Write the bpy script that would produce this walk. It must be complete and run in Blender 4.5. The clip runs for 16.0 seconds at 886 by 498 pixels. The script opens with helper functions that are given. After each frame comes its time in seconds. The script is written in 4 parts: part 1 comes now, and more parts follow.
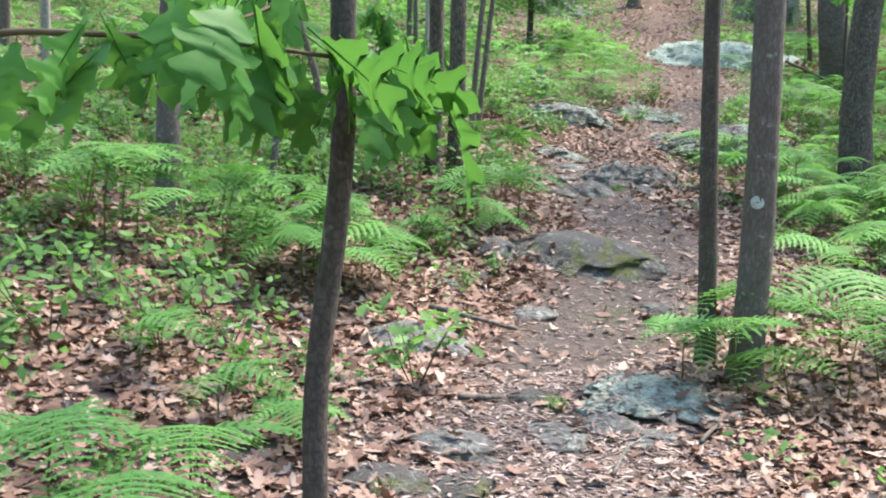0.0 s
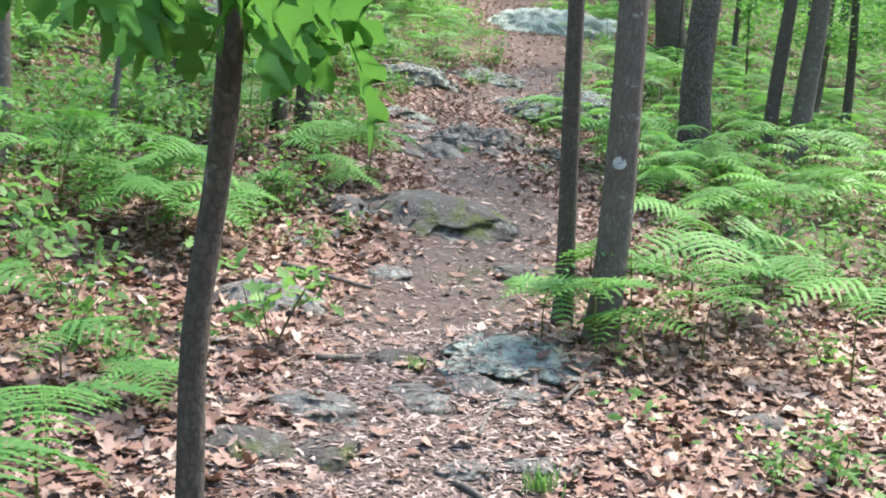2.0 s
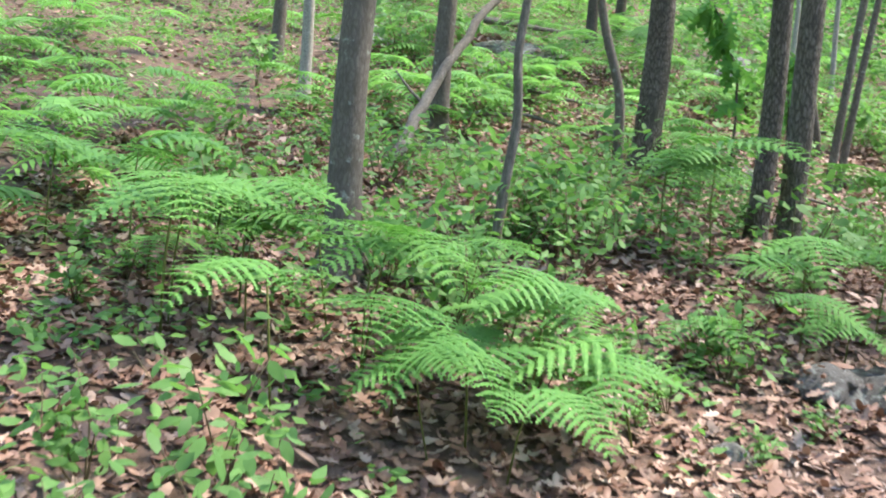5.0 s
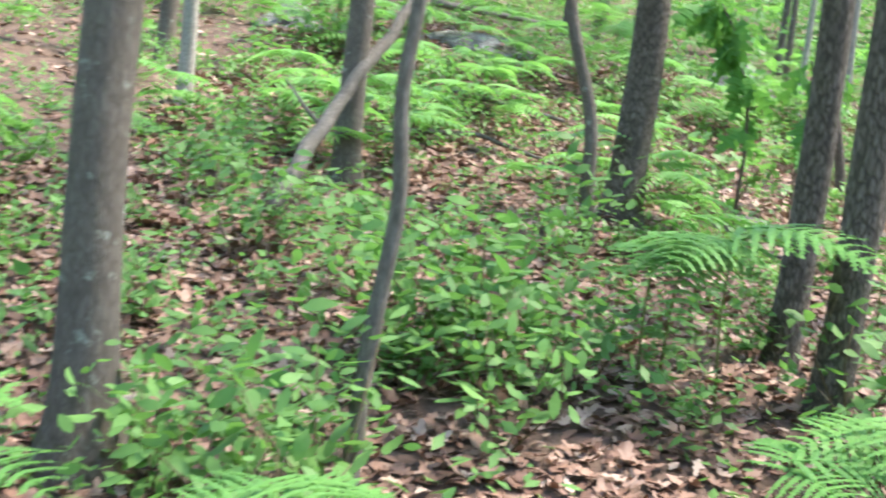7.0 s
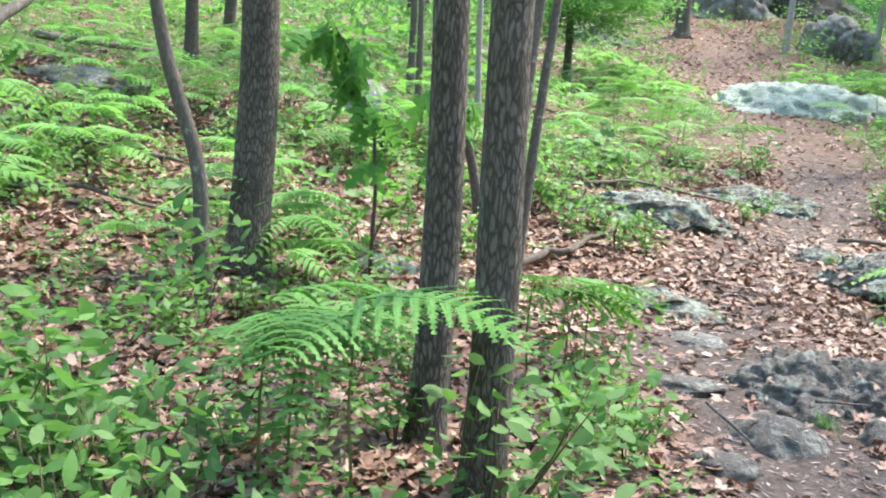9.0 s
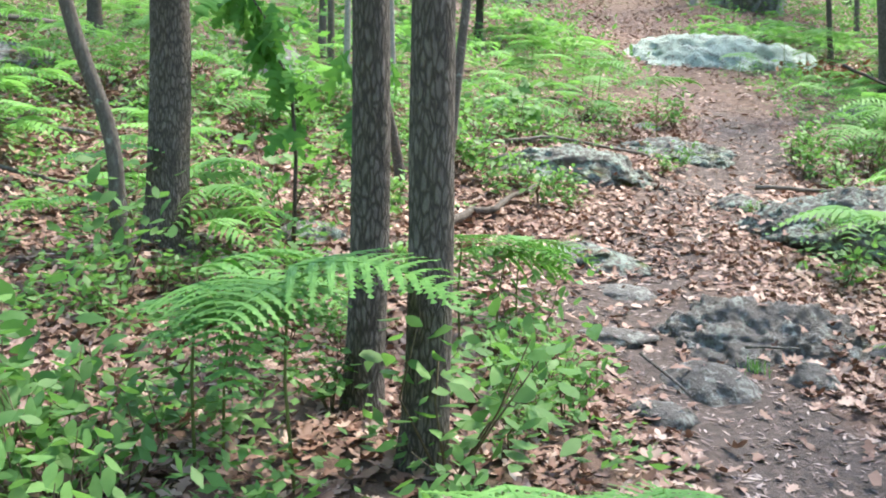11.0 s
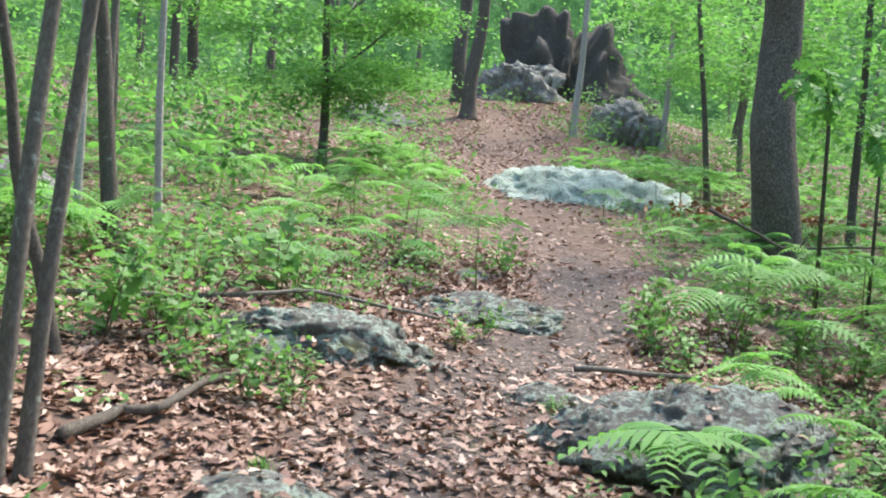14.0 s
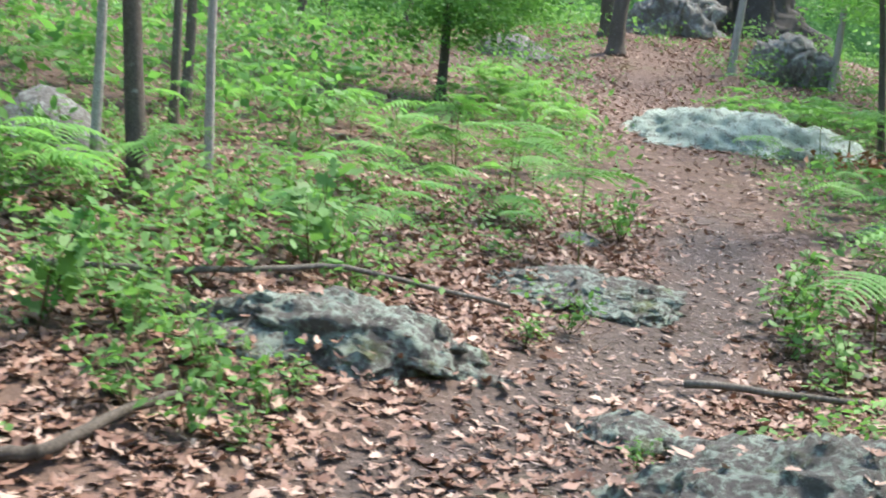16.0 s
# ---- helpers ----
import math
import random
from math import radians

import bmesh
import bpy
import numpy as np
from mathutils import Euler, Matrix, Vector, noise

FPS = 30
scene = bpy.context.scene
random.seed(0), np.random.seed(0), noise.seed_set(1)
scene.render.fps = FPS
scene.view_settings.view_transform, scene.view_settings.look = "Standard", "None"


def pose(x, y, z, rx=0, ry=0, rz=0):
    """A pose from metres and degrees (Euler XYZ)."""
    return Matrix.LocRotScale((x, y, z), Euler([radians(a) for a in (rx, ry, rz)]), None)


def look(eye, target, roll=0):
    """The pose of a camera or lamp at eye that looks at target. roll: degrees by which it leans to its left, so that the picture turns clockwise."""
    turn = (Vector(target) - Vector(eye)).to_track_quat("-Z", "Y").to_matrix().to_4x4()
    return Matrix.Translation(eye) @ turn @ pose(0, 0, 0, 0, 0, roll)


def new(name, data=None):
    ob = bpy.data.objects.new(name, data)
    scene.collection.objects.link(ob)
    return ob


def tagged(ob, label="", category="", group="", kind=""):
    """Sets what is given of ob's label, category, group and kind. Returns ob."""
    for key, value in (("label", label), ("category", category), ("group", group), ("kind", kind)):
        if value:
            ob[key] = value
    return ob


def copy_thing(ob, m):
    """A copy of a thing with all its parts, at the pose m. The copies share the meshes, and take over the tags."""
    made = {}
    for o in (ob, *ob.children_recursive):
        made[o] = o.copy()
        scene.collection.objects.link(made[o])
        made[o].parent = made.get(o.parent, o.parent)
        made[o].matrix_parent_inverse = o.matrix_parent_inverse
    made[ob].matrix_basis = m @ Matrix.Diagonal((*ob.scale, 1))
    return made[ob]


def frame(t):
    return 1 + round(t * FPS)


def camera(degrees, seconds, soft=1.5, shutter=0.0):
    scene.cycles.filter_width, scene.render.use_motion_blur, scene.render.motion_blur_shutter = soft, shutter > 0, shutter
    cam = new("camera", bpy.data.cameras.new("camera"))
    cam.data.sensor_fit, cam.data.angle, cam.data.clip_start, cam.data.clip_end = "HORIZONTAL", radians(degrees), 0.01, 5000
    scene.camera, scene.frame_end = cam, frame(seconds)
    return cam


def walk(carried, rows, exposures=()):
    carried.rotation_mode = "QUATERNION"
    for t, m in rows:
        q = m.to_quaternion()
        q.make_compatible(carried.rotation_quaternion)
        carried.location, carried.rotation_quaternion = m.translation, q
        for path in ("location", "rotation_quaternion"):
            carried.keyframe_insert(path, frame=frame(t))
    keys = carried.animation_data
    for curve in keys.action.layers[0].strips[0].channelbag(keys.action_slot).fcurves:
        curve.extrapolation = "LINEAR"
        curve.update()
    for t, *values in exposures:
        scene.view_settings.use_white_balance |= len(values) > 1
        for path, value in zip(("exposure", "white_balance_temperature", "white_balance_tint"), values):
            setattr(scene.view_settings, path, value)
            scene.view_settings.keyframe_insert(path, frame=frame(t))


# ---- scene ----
cam = camera(42.0, 16.0, soft=1.9, shutter=0.3)
# seconds, place, then turn about x, y and z
ROWS = [
    (0.0, -1.508, -6.691, 1.463, 81.82, -1.81, -14.74),
    (0.5, -1.567, -6.609, 1.417, 81.62, -4.03, -17.4),
    (1.0, -1.582, -6.572, 1.416, 80.63, -4.19, -19.06),
    (1.5, -1.581, -6.543, 1.409, 80.23, -3.5, -20.73),
    (2.0, -1.573, -6.496, 1.399, 80.41, -4.03, -22.76),
    (2.5, -1.369, -6.308, 1.394, 81.06, -0.63, -21.84),
    (3.0, -1.061, -6.081, 1.446, 81.08, -2.87, -16.79),
    (3.5, -0.835, -5.593, 1.399, 81.74, -4.12, -13.29),
    (4.0, -0.693, -5.186, 1.431, 82.24, -3.22, -10.92),
    (4.5, -0.523, -4.55, 1.42, 81.57, -2.75, -3.35),
    (4.7, -0.505, -4.3, 1.44, 81.5, -3.2, 2.3),
    (6.8, -0.301, -1.616, 1.746, 81.08, -8.02, 5.31),
    (7.0, -0.236, -1.438, 1.747, 80.35, -6.4, 3.13),
    (7.5, -0.018, -1.049, 1.753, 80.57, -2.75, -1.81),
    (8.0, 0.036, -0.784, 1.782, 81.35, -3.67, -8.53),
    (8.5, 0.006, -0.68, 1.857, 82.52, -3.92, -12.32),
    (9.0, 0.03, -0.645, 1.84, 82.89, -3.62, -14.23),
    (9.2, 0.033, -0.641, 1.83, 82.94, -3.15, -15.13),
    (11.3, 0.009, -0.509, 1.817, 81.04, -0.51, -20.15),
    (11.5, 0.06, -0.435, 1.815, 81.37, 0.53, -21.43),
    (12.0, 0.449, -0.091, 1.786, 83.21, 0.13, -20.45),
    (12.5, 0.835, 0.223, 1.798, 84.02, 0.4, -20.36),
    (13.0, 1.216, 0.743, 1.87, 85.64, 0.6, -22.65),
    (13.5, 1.617, 1.188, 1.863, 87.08, -3.01, -23.15),
    (14.0, 2.003, 1.501, 1.95, 87.57, -4.19, -23.1),
    (14.5, 2.32, 1.932, 1.995, 86.57, -5.21, -22.54),
    (15.0, 2.576, 2.294, 1.995, 86.66, -3.72, -19.49),
    (15.5, 2.866, 2.643, 2.039, 85.6, -3.71, -13.43),
    (16.0, 3.165, 3.117, 2.049, 83.88, -5.26, -15.22),
]
walk(cam, [(r[0], pose(*r[1:])) for r in ROWS], [(0, 2.4, 6900, 10), (4.7, 2.52, 6900, 10), (7, 2.84, 6900, 10), (9.2, 2.77, 6900, 10), (12.5, 2.56, 6850, 10), (14.5, 2.38, 6850, 10), (16, 2.34, 6850, 10)])

# ---- light ----
SUN_HEIGHT, SUN_BEARING = radians(58), radians(70)
world = bpy.data.worlds.new("sky")
scene.world = world
world.use_nodes = True
wn = world.node_tree
sky = wn.nodes.new("ShaderNodeTexSky")
sky.sky_type, sky.sun_disc = "NISHITA", False
sky.sun_elevation, sky.sun_rotation = SUN_HEIGHT, SUN_BEARING
background = wn.nodes["Background"]
background.inputs["Strength"].default_value = 0.15
wn.links.new(sky.outputs[0], background.inputs["Color"])
lamp = bpy.data.lights.new("sun", "SUN")
lamp.energy, lamp.angle, lamp.color = 2.2, radians(10), (1.0, 0.96, 0.88)
sun = new("sun", lamp)
sun_way = Vector((math.sin(SUN_BEARING) * math.cos(SUN_HEIGHT), math.cos(SUN_BEARING) * math.cos(SUN_HEIGHT), math.sin(SUN_HEIGHT)))
sun.matrix_world = look(sun_way * 60, (0, 0, 0))
RNG = np.random.default_rng(11)


# ---- materials ----
def shader(name, rough=0.8):
    m = bpy.data.materials.new(name)
    m.use_nodes = True
    t = m.node_tree
    b = t.nodes["Principled BSDF"]
    b.inputs["Roughness"].default_value = rough
    b.inputs["Specular IOR Level"].default_value = 0.25
    return m, t, b


def coords(t, scale=(1, 1, 1), kind="Object"):
    c = t.nodes.new("ShaderNodeTexCoord")
    s = t.nodes.new("ShaderNodeMapping")
    s.inputs["Scale"].default_value = scale
    t.links.new(c.outputs[kind], s.inputs["Vector"])
    return s.outputs["Vector"]


def noise_of(t, vec, scale, detail=4, rough=0.6, distortion=0.0):
    n = t.nodes.new("ShaderNodeTexNoise")
    n.inputs["Scale"].default_value, n.inputs["Detail"].default_value = scale, detail
    n.inputs["Roughness"].default_value, n.inputs["Distortion"].default_value = rough, distortion
    t.links.new(vec, n.inputs["Vector"])
    return n.outputs["Fac"]


def cells(t, vec, scale, feature="F1", out="Distance"):
    n = t.nodes.new("ShaderNodeTexVoronoi")
    n.feature = feature
    n.inputs["Scale"].default_value = scale
    t.links.new(vec, n.inputs["Vector"])
    return n.outputs[out]


def ramp(t, fac, stops):
    n = t.nodes.new("ShaderNodeValToRGB")
    e = n.color_ramp.elements
    e[0].position, e[0].color = stops[0][0], (*stops[0][1], 1)
    e[1].position, e[1].color = stops[-1][0], (*stops[-1][1], 1)
    for p, c in stops[1:-1]:
        x = e.new(p)
        x.color = (*c, 1)
    t.links.new(fac, n.inputs["Fac"])
    return n.outputs["Color"]


def mixed(t, fac, a, b, how="MIX"):
    n = t.nodes.new("ShaderNodeMix")
    n.data_type, n.blend_type = "RGBA", how
    for socket, value in ((n.inputs["Factor"], fac), (n.inputs[6], a), (n.inputs[7], b)):
        if isinstance(value, (int, float)):
            socket.default_value = value
        elif isinstance(value, tuple):
            socket.default_value = (*value, 1)
        else:
            t.links.new(value, socket)
    return n.outputs[2]


def number(t, how, a, b=0.0):
    n = t.nodes.new("ShaderNodeMath")
    n.operation = how
    for i, v in enumerate((a, b)):
        if isinstance(v, (int, float)):
            n.inputs[i].default_value = v
        else:
            t.links.new(v, n.inputs[i])
    return n.outputs[0]


def bump(t, b, height, strength=0.5, distance=0.02):
    n = t.nodes.new("ShaderNodeBump")
    n.inputs["Strength"].default_value, n.inputs["Distance"].default_value = strength, distance
    t.links.new(height, n.inputs["Height"])
    t.links.new(n.outputs[0], b.inputs["Normal"])


def island(t):
    return t.nodes.new("ShaderNodeNewGeometry").outputs["Random Per Island"]


def chance(t):
    return t.nodes.new("ShaderNodeObjectInfo").outputs["Random"]


def leaf_material(name, stops, glow=0.45, per_object=False, rough=0.55, through_col=(0.2, 0.47, 0.08), vein=(0.02, 0.05, 0.01)):
    m, t, b = shader(name, rough)
    pick = island(t)
    if per_object:
        pick = number(t, "ADD", number(t, "MULTIPLY", pick, 0.5), number(t, "MULTIPLY", chance(t), 0.5))
    col = ramp(t, pick, stops)
    vec = coords(t)
    col = mixed(t, number(t, "MULTIPLY", noise_of(t, vec, 60, 2), 0.35), col, vein)
    t.links.new(col, b.inputs["Base Color"])
    thin = t.nodes.new("ShaderNodeBsdfTranslucent")
    t.links.new(mixed(t, 0.5, col, through_col), thin.inputs["Color"])
    join = t.nodes.new("ShaderNodeMixShader")
    join.inputs[0].default_value = glow
    t.links.new(b.outputs[0], join.inputs[1])
    t.links.new(thin.outputs[0], join.inputs[2])
    t.links.new(join.outputs[0], t.nodes["Material Output"].inputs["Surface"])
    return m


def bark_material(name, dark, light, furrow=26.0, depth=0.03, flat=0.22, lichen=0.0, plates=0.15):
    """Long uneven plates parted by dark furrows, with a fine grain on the plates."""
    m, t, b = shader(name, 0.92)
    vec = coords(t, (1, 1, flat))
    wander = t.nodes.new("ShaderNodeTexNoise")
    wander.inputs["Scale"].default_value, wander.inputs["Detail"].default_value = furrow * 0.5, 3
    t.links.new(vec, wander.inputs["Vector"])
    bent = mixed(t, 1.6 / furrow, vec, wander.outputs["Color"], "ADD")
    gap = cells(t, bent, furrow, "DISTANCE_TO_EDGE")
    plate = number(t, "MINIMUM", number(t, "MULTIPLY", gap, 4.5), 1.0)
    tone = cells(t, bent, furrow, "F1", "Color")
    grain = noise_of(t, coords(t, (1, 1, 0.3)), 90, 7, 0.75)
    ridge = number(t, "ADD", number(t, "MULTIPLY", plate, plates), number(t, "ADD", number(t, "MULTIPLY", grain, 1.0 - plates), number(t, "MULTIPLY", tone, 0.12)))
    col = ramp(t, ridge, [(0.28, tuple(c * 0.5 for c in dark)), (0.55, dark), (0.9, light)])
    blot = noise_of(t, coords(t), 4.2, 4, 0.65, 0.6)
    col = mixed(t, ramp(t, blot, [(0.45, (0, 0, 0)), (0.7, (0.5, 0.5, 0.5))]), col, tuple(c * 0.6 for c in dark))
    if lichen:
        spots = noise_of(t, coords(t), 17, 4, 0.6)
        col = mixed(t, ramp(t, spots, [(0.62, (0, 0, 0)), (0.72, (lichen, lichen, lichen))]), col, (0.42, 0.46, 0.40))
    t.links.new(col, b.inputs["Base Color"])
    bump(t, b, ridge, 0.8, depth)
    return m


def rock_material(name, base, lichen_amount, lichen_col=(0.44, 0.52, 0.44), moss=0.0, dark=0.35):
    m, t, b = shader(name, 0.9)
    vec = coords(t)
    big = noise_of(t, vec, 2.6, 5, 0.65, 0.4)
    fine = noise_of(t, vec, 38, 6, 0.75)
    col = mixed(t, fine, tuple(c * dark for c in base), tuple(min(1, c * 1.35) for c in base))
    col = mixed(t, ramp(t, big, [(0.35, (0, 0, 0)), (0.65, (0.7, 0.7, 0.7))]), col, tuple(c * 0.6 for c in base))
    crust = number(t, "ADD", number(t, "MULTIPLY", noise_of(t, vec, 5.5, 12, 0.82, 0.4), 0.75), number(t, "ADD", number(t, "MULTIPLY", noise_of(t, vec, 48, 6, 0.8), 0.18), number(t, "MULTIPLY", cells(t, vec, 30), 0.14)))
    edge = 0.62 - 0.12 * lichen_amount
    col = mixed(t, ramp(t, crust, [(edge, (0, 0, 0)), (edge + 0.06, (0.9, 0.9, 0.9))]), col, mixed(t, noise_of(t, vec, 70, 4, 0.8), tuple(c * 0.5 for c in lichen_col), tuple(min(1, c * 1.35) for c in lichen_col)))
    if moss:
        green = noise_of(t, vec, 3.4, 4, 0.6)
        col = mixed(t, ramp(t, green, [(0.62 - 0.2 * moss, (0, 0, 0)), (0.74 - 0.2 * moss, (0.85, 0.85, 0.85))]), col, (0.10, 0.12, 0.03))
    t.links.new(col, b.inputs["Base Color"])
    layers = noise_of(t, coords(t, (1, 1, 4.0)), 9, 6, 0.7, 0.3)
    relief = number(t, "ADD", number(t, "MULTIPLY", fine, 0.55), number(t, "ADD", number(t, "MULTIPLY", crust, 0.7), number(t, "MULTIPLY", layers, 0.6)))
    bump(t, b, relief, 1.0, 0.045)
    return m


def ground_material():
    m, t, b = shader("forest_floor", 0.95)
    vec = coords(t)
    crumbs = cells(t, vec, 34, "F1", "Color")
    flakes = cells(t, vec, 15, "F1", "Color")
    pick = number(t, "ADD", number(t, "MULTIPLY", noise_of(t, vec, 24, 5, 0.7), 0.6), number(t, "MULTIPLY", noise_of(t, vec, 110, 3, 0.7), 0.45))
    litter = mixed(t, 0.5, ramp(t, flakes, [(0.1, (0.055, 0.034, 0.026)), (0.5, (0.115, 0.073, 0.056)), (0.95, (0.2, 0.135, 0.105))]),
                   ramp(t, pick, [(0.3, (0.04, 0.027, 0.021)), (0.55, (0.115, 0.075, 0.058)), (0.8, (0.22, 0.152, 0.118))]))
    soil = ramp(t, number(t, "ADD", number(t, "MULTIPLY", crumbs, 0.25), number(t, "MULTIPLY", pick, 0.75)),
                [(0.25, (0.035, 0.027, 0.024)), (0.5, (0.078, 0.06, 0.052)), (0.68, (0.125, 0.094, 0.08)), (0.85, (0.24, 0.18, 0.155))])
    trod = t.nodes.new("ShaderNodeAttribute")
    trod.attribute_name = "trodden"
    fac = number(t, "ADD", trod.outputs["Fac"], number(t, "MULTIPLY", number(t, "SUBTRACT", noise_of(t, vec, 3.0, 4), 0.5), 0.9))
    col = mixed(t, ramp(t, fac, [(0.3, (0, 0, 0)), (0.65, (1, 1, 1))]), litter, soil)
    moss = noise_of(t, vec, 1.1, 4, 0.65)
    col = mixed(t, ramp(t, moss, [(0.60, (0, 0, 0)), (0.72, (0.45, 0.45, 0.45))]), col, (0.07, 0.085, 0.03))
    t.links.new(col, b.inputs["Base Color"])
    bump(t, b, number(t, "ADD", pick, number(t, "MULTIPLY", noise_of(t, vec, 9, 4), 0.6)), 0.8, 0.035)
    return m


BARK_OAK = bark_material("furrowed_oak_bark", (0.08, 0.066, 0.054), (0.225, 0.193, 0.163), 58, 0.016, 0.27, plates=0.33)
BARK_GREY = bark_material("grey_bark", (0.115, 0.096, 0.081), (0.205, 0.178, 0.152), 46, 0.01, 0.4, 0.5)
BARK_DARK = bark_material("dark_smooth_bark", (0.075, 0.062, 0.051), (0.16, 0.135, 0.112), 55, 0.008, 0.8, 0.3)
BARK_PALE = bark_material("pale_birch_bark", (0.26, 0.238, 0.213), (0.46, 0.435, 0.4), 40, 0.006, 1.6)
BARK_DEAD = bark_material("weathered_dead_wood", (0.12, 0.105, 0.09), (0.26, 0.235, 0.21), 45, 0.008, 0.2)
ROCK_LICHEN = rock_material("lichen_rock", (0.145, 0.133, 0.122), 0.8, (0.28, 0.335, 0.285), moss=0.12)
ROCK_PALE = rock_material("pale_lichen_rock", (0.17, 0.165, 0.15), 1.3, (0.37, 0.44, 0.38))
ROCK_GREY = rock_material("grey_trail_rock", (0.19, 0.178, 0.165), 0.65, (0.31, 0.325, 0.295))
ROCK_MOSS = rock_material("mossy_rock", (0.13, 0.118, 0.108), 0.4, (0.24, 0.25, 0.22), moss=0.38)
ROCK_DARK = rock_material("dark_rock", (0.175, 0.158, 0.145), 0.6, (0.30, 0.31, 0.28), dark=0.35)
# Base colour lowered to carry the shade around the overhanging boulder; moss on top.
ROCK_SHADE = rock_material("shade_toned_mossy_boulder", (0.085, 0.075, 0.068), 0.2, (0.16, 0.165, 0.15), moss=0.1)
FLOOR = ground_material()
FERN_LEAF = leaf_material("bracken_green", [(0.0, (0.10, 0.25, 0.07)), (0.5, (0.155, 0.35, 0.092)), (1.0, (0.23, 0.46, 0.115))], 0.45, True)
SHRUB_LEAF = leaf_material("shrub_green", [(0.0, (0.065, 0.15, 0.045)), (0.5, (0.12, 0.25, 0.07)), (1.0, (0.2, 0.38, 0.105))], 0.4, True)
OAK_LEAF = leaf_material("young_oak_green", [(0.0, (0.045, 0.16, 0.03)), (1.0, (0.085, 0.26, 0.045))], 0.36, True)
FAR_LEAF = leaf_material("woodland_green", [(0.0, (0.05, 0.15, 0.04)), (0.6, (0.10, 0.26, 0.06)), (1.0, (0.22, 0.42, 0.10))], 0.5, True)
DRY_LEAF = leaf_material("dry_oak_leaf", [(0.0, (0.12, 0.064, 0.047)), (0.35, (0.22, 0.122, 0.088)), (0.75, (0.32, 0.2, 0.152)), (1.0, (0.46, 0.34, 0.275))], 0.06, through_col=(0.3, 0.15, 0.08), vein=(0.06, 0.03, 0.02))
RUST = leaf_material("rusty_dead_frond", [(0.0, (0.12, 0.045, 0.02)), (1.0, (0.28, 0.12, 0.05))], 0.1, through_col=(0.3, 0.12, 0.05), vein=(0.06, 0.03, 0.02))
CHIP = leaf_material("leaf_crumbs_and_twigs", [(0.0, (0.07, 0.046, 0.04)), (0.6, (0.19, 0.127, 0.11)), (1.0, (0.46, 0.36, 0.32))], 0.0, through_col=(0.2, 0.1, 0.06), vein=(0.06, 0.04, 0.03))
STEM, _t, _b = shader("brown_stem", 0.8)
_t.links.new(ramp(_t, noise_of(_t, coords(_t), 30), [(0.3, (0.07, 0.05, 0.03)), (0.7, (0.14, 0.11, 0.06))]), _b.inputs["Base Color"])
GREEN_STEM, _t, _b = shader("green_stem", 0.7)
_t.links.new(ramp(_t, noise_of(_t, coords(_t), 20), [(0.3, (0.09, 0.10, 0.03)), (0.7, (0.15, 0.17, 0.05))]), _b.inputs["Base Color"])
TIN, _t, _b = shader("worn_tin_disc", 0.6)
_t.links.new(ramp(_t, noise_of(_t, coords(_t), 60), [(0.3, (0.22, 0.25, 0.24)), (0.7, (0.45, 0.48, 0.46))]), _b.inputs["Base Color"])


# ---- the lie of the land ----
TRAIL = [(-2.6, -10), (-1.5, -6.7), (-0.6, -4.2), (0.05, -2.7), (0.64, -1.29), (1.37, -0.11), (2.45, 1.5), (2.75, 3.2), (3.0, 5.1), (3.95, 6.6),
         (4.95, 7.65), (6.0, 8.75), (7.4, 10.5), (8.6, 13.2), (9.7, 15.6), (10.6, 18.2), (11.6, 21.5), (13.6, 26), (15.6, 30), (18, 36)]


def off_trail(x, y):
    d = np.full(np.shape(x), 99.0)
    for (ax, ay), (bx, by) in zip(TRAIL, TRAIL[1:]):
        k = np.clip(((x - ax) * (bx - ax) + (y - ay) * (by - ay)) / ((bx - ax) ** 2 + (by - ay) ** 2), 0, 1)
        d = np.minimum(d, np.hypot(x - ax - k * (bx - ax), y - ay - k * (by - ay)))
    return d


def waves(x, y, size, seed):
    r = np.random.default_rng(seed)
    z = np.zeros(np.shape(x))
    for i in range(7):
        a, p, f = r.uniform(0, 6.28), r.uniform(0, 6.28), r.uniform(0.6, 1.7) / size
        z = z + np.sin((x * math.cos(a) + y * math.sin(a)) * f * 6.28 + p)
    return z / 7


MOUNDS = [(1.05, 2.95, 0.12, 0.75), (0.2, -0.8, -0.07, 0.9), (4.2, 8.9, 0.12, 0.9), (1.3, -1.8, 0.05, 0.6), (-0.3, 12, 0.25, 2.0), (19.5, 36, 1.5, 5.0)]


def land(x, y):
    x, y = np.asarray(x, float), np.asarray(y, float)
    cx, cy = np.clip(x, -13, 22), np.clip(y, -13, 42)
    z = 0.23486 - 0.05896 * cx + 0.08901 * cy + 0.00472 * cx * cx - 0.00273 * cx * cy + 0.00303 * cy * cy - 0.00004 * cy ** 3
    for mx, my, h, s in MOUNDS:
        z = z + h * np.exp(-((x - mx) ** 2 + (y - my) ** 2) / (2 * s * s))
    d = off_trail(x, y)
    wild = np.clip((d - 0.3) / 0.8, 0, 1)
    return z + 0.06 * wild * waves(x, y, 1.7, 3) + 0.02 * waves(x, y, 0.5, 4) - 0.035 * np.exp(-(d / 0.35) ** 2)


def at(x, y):
    return float(land(x, y))


# ---- building ----
def mesh_of(name, verts, faces, mat, smooth=True):
    me = bpy.data.meshes.new(name)
    me.from_pydata([tuple(v) for v in np.asarray(verts, float)], [], [tuple(int(i) for i in f) for f in faces])
    if mat:
        me.materials.append(mat)
    if smooth:
        me.polygons.foreach_set("use_smooth", [True] * len(me.polygons))
    me.update()
    return me


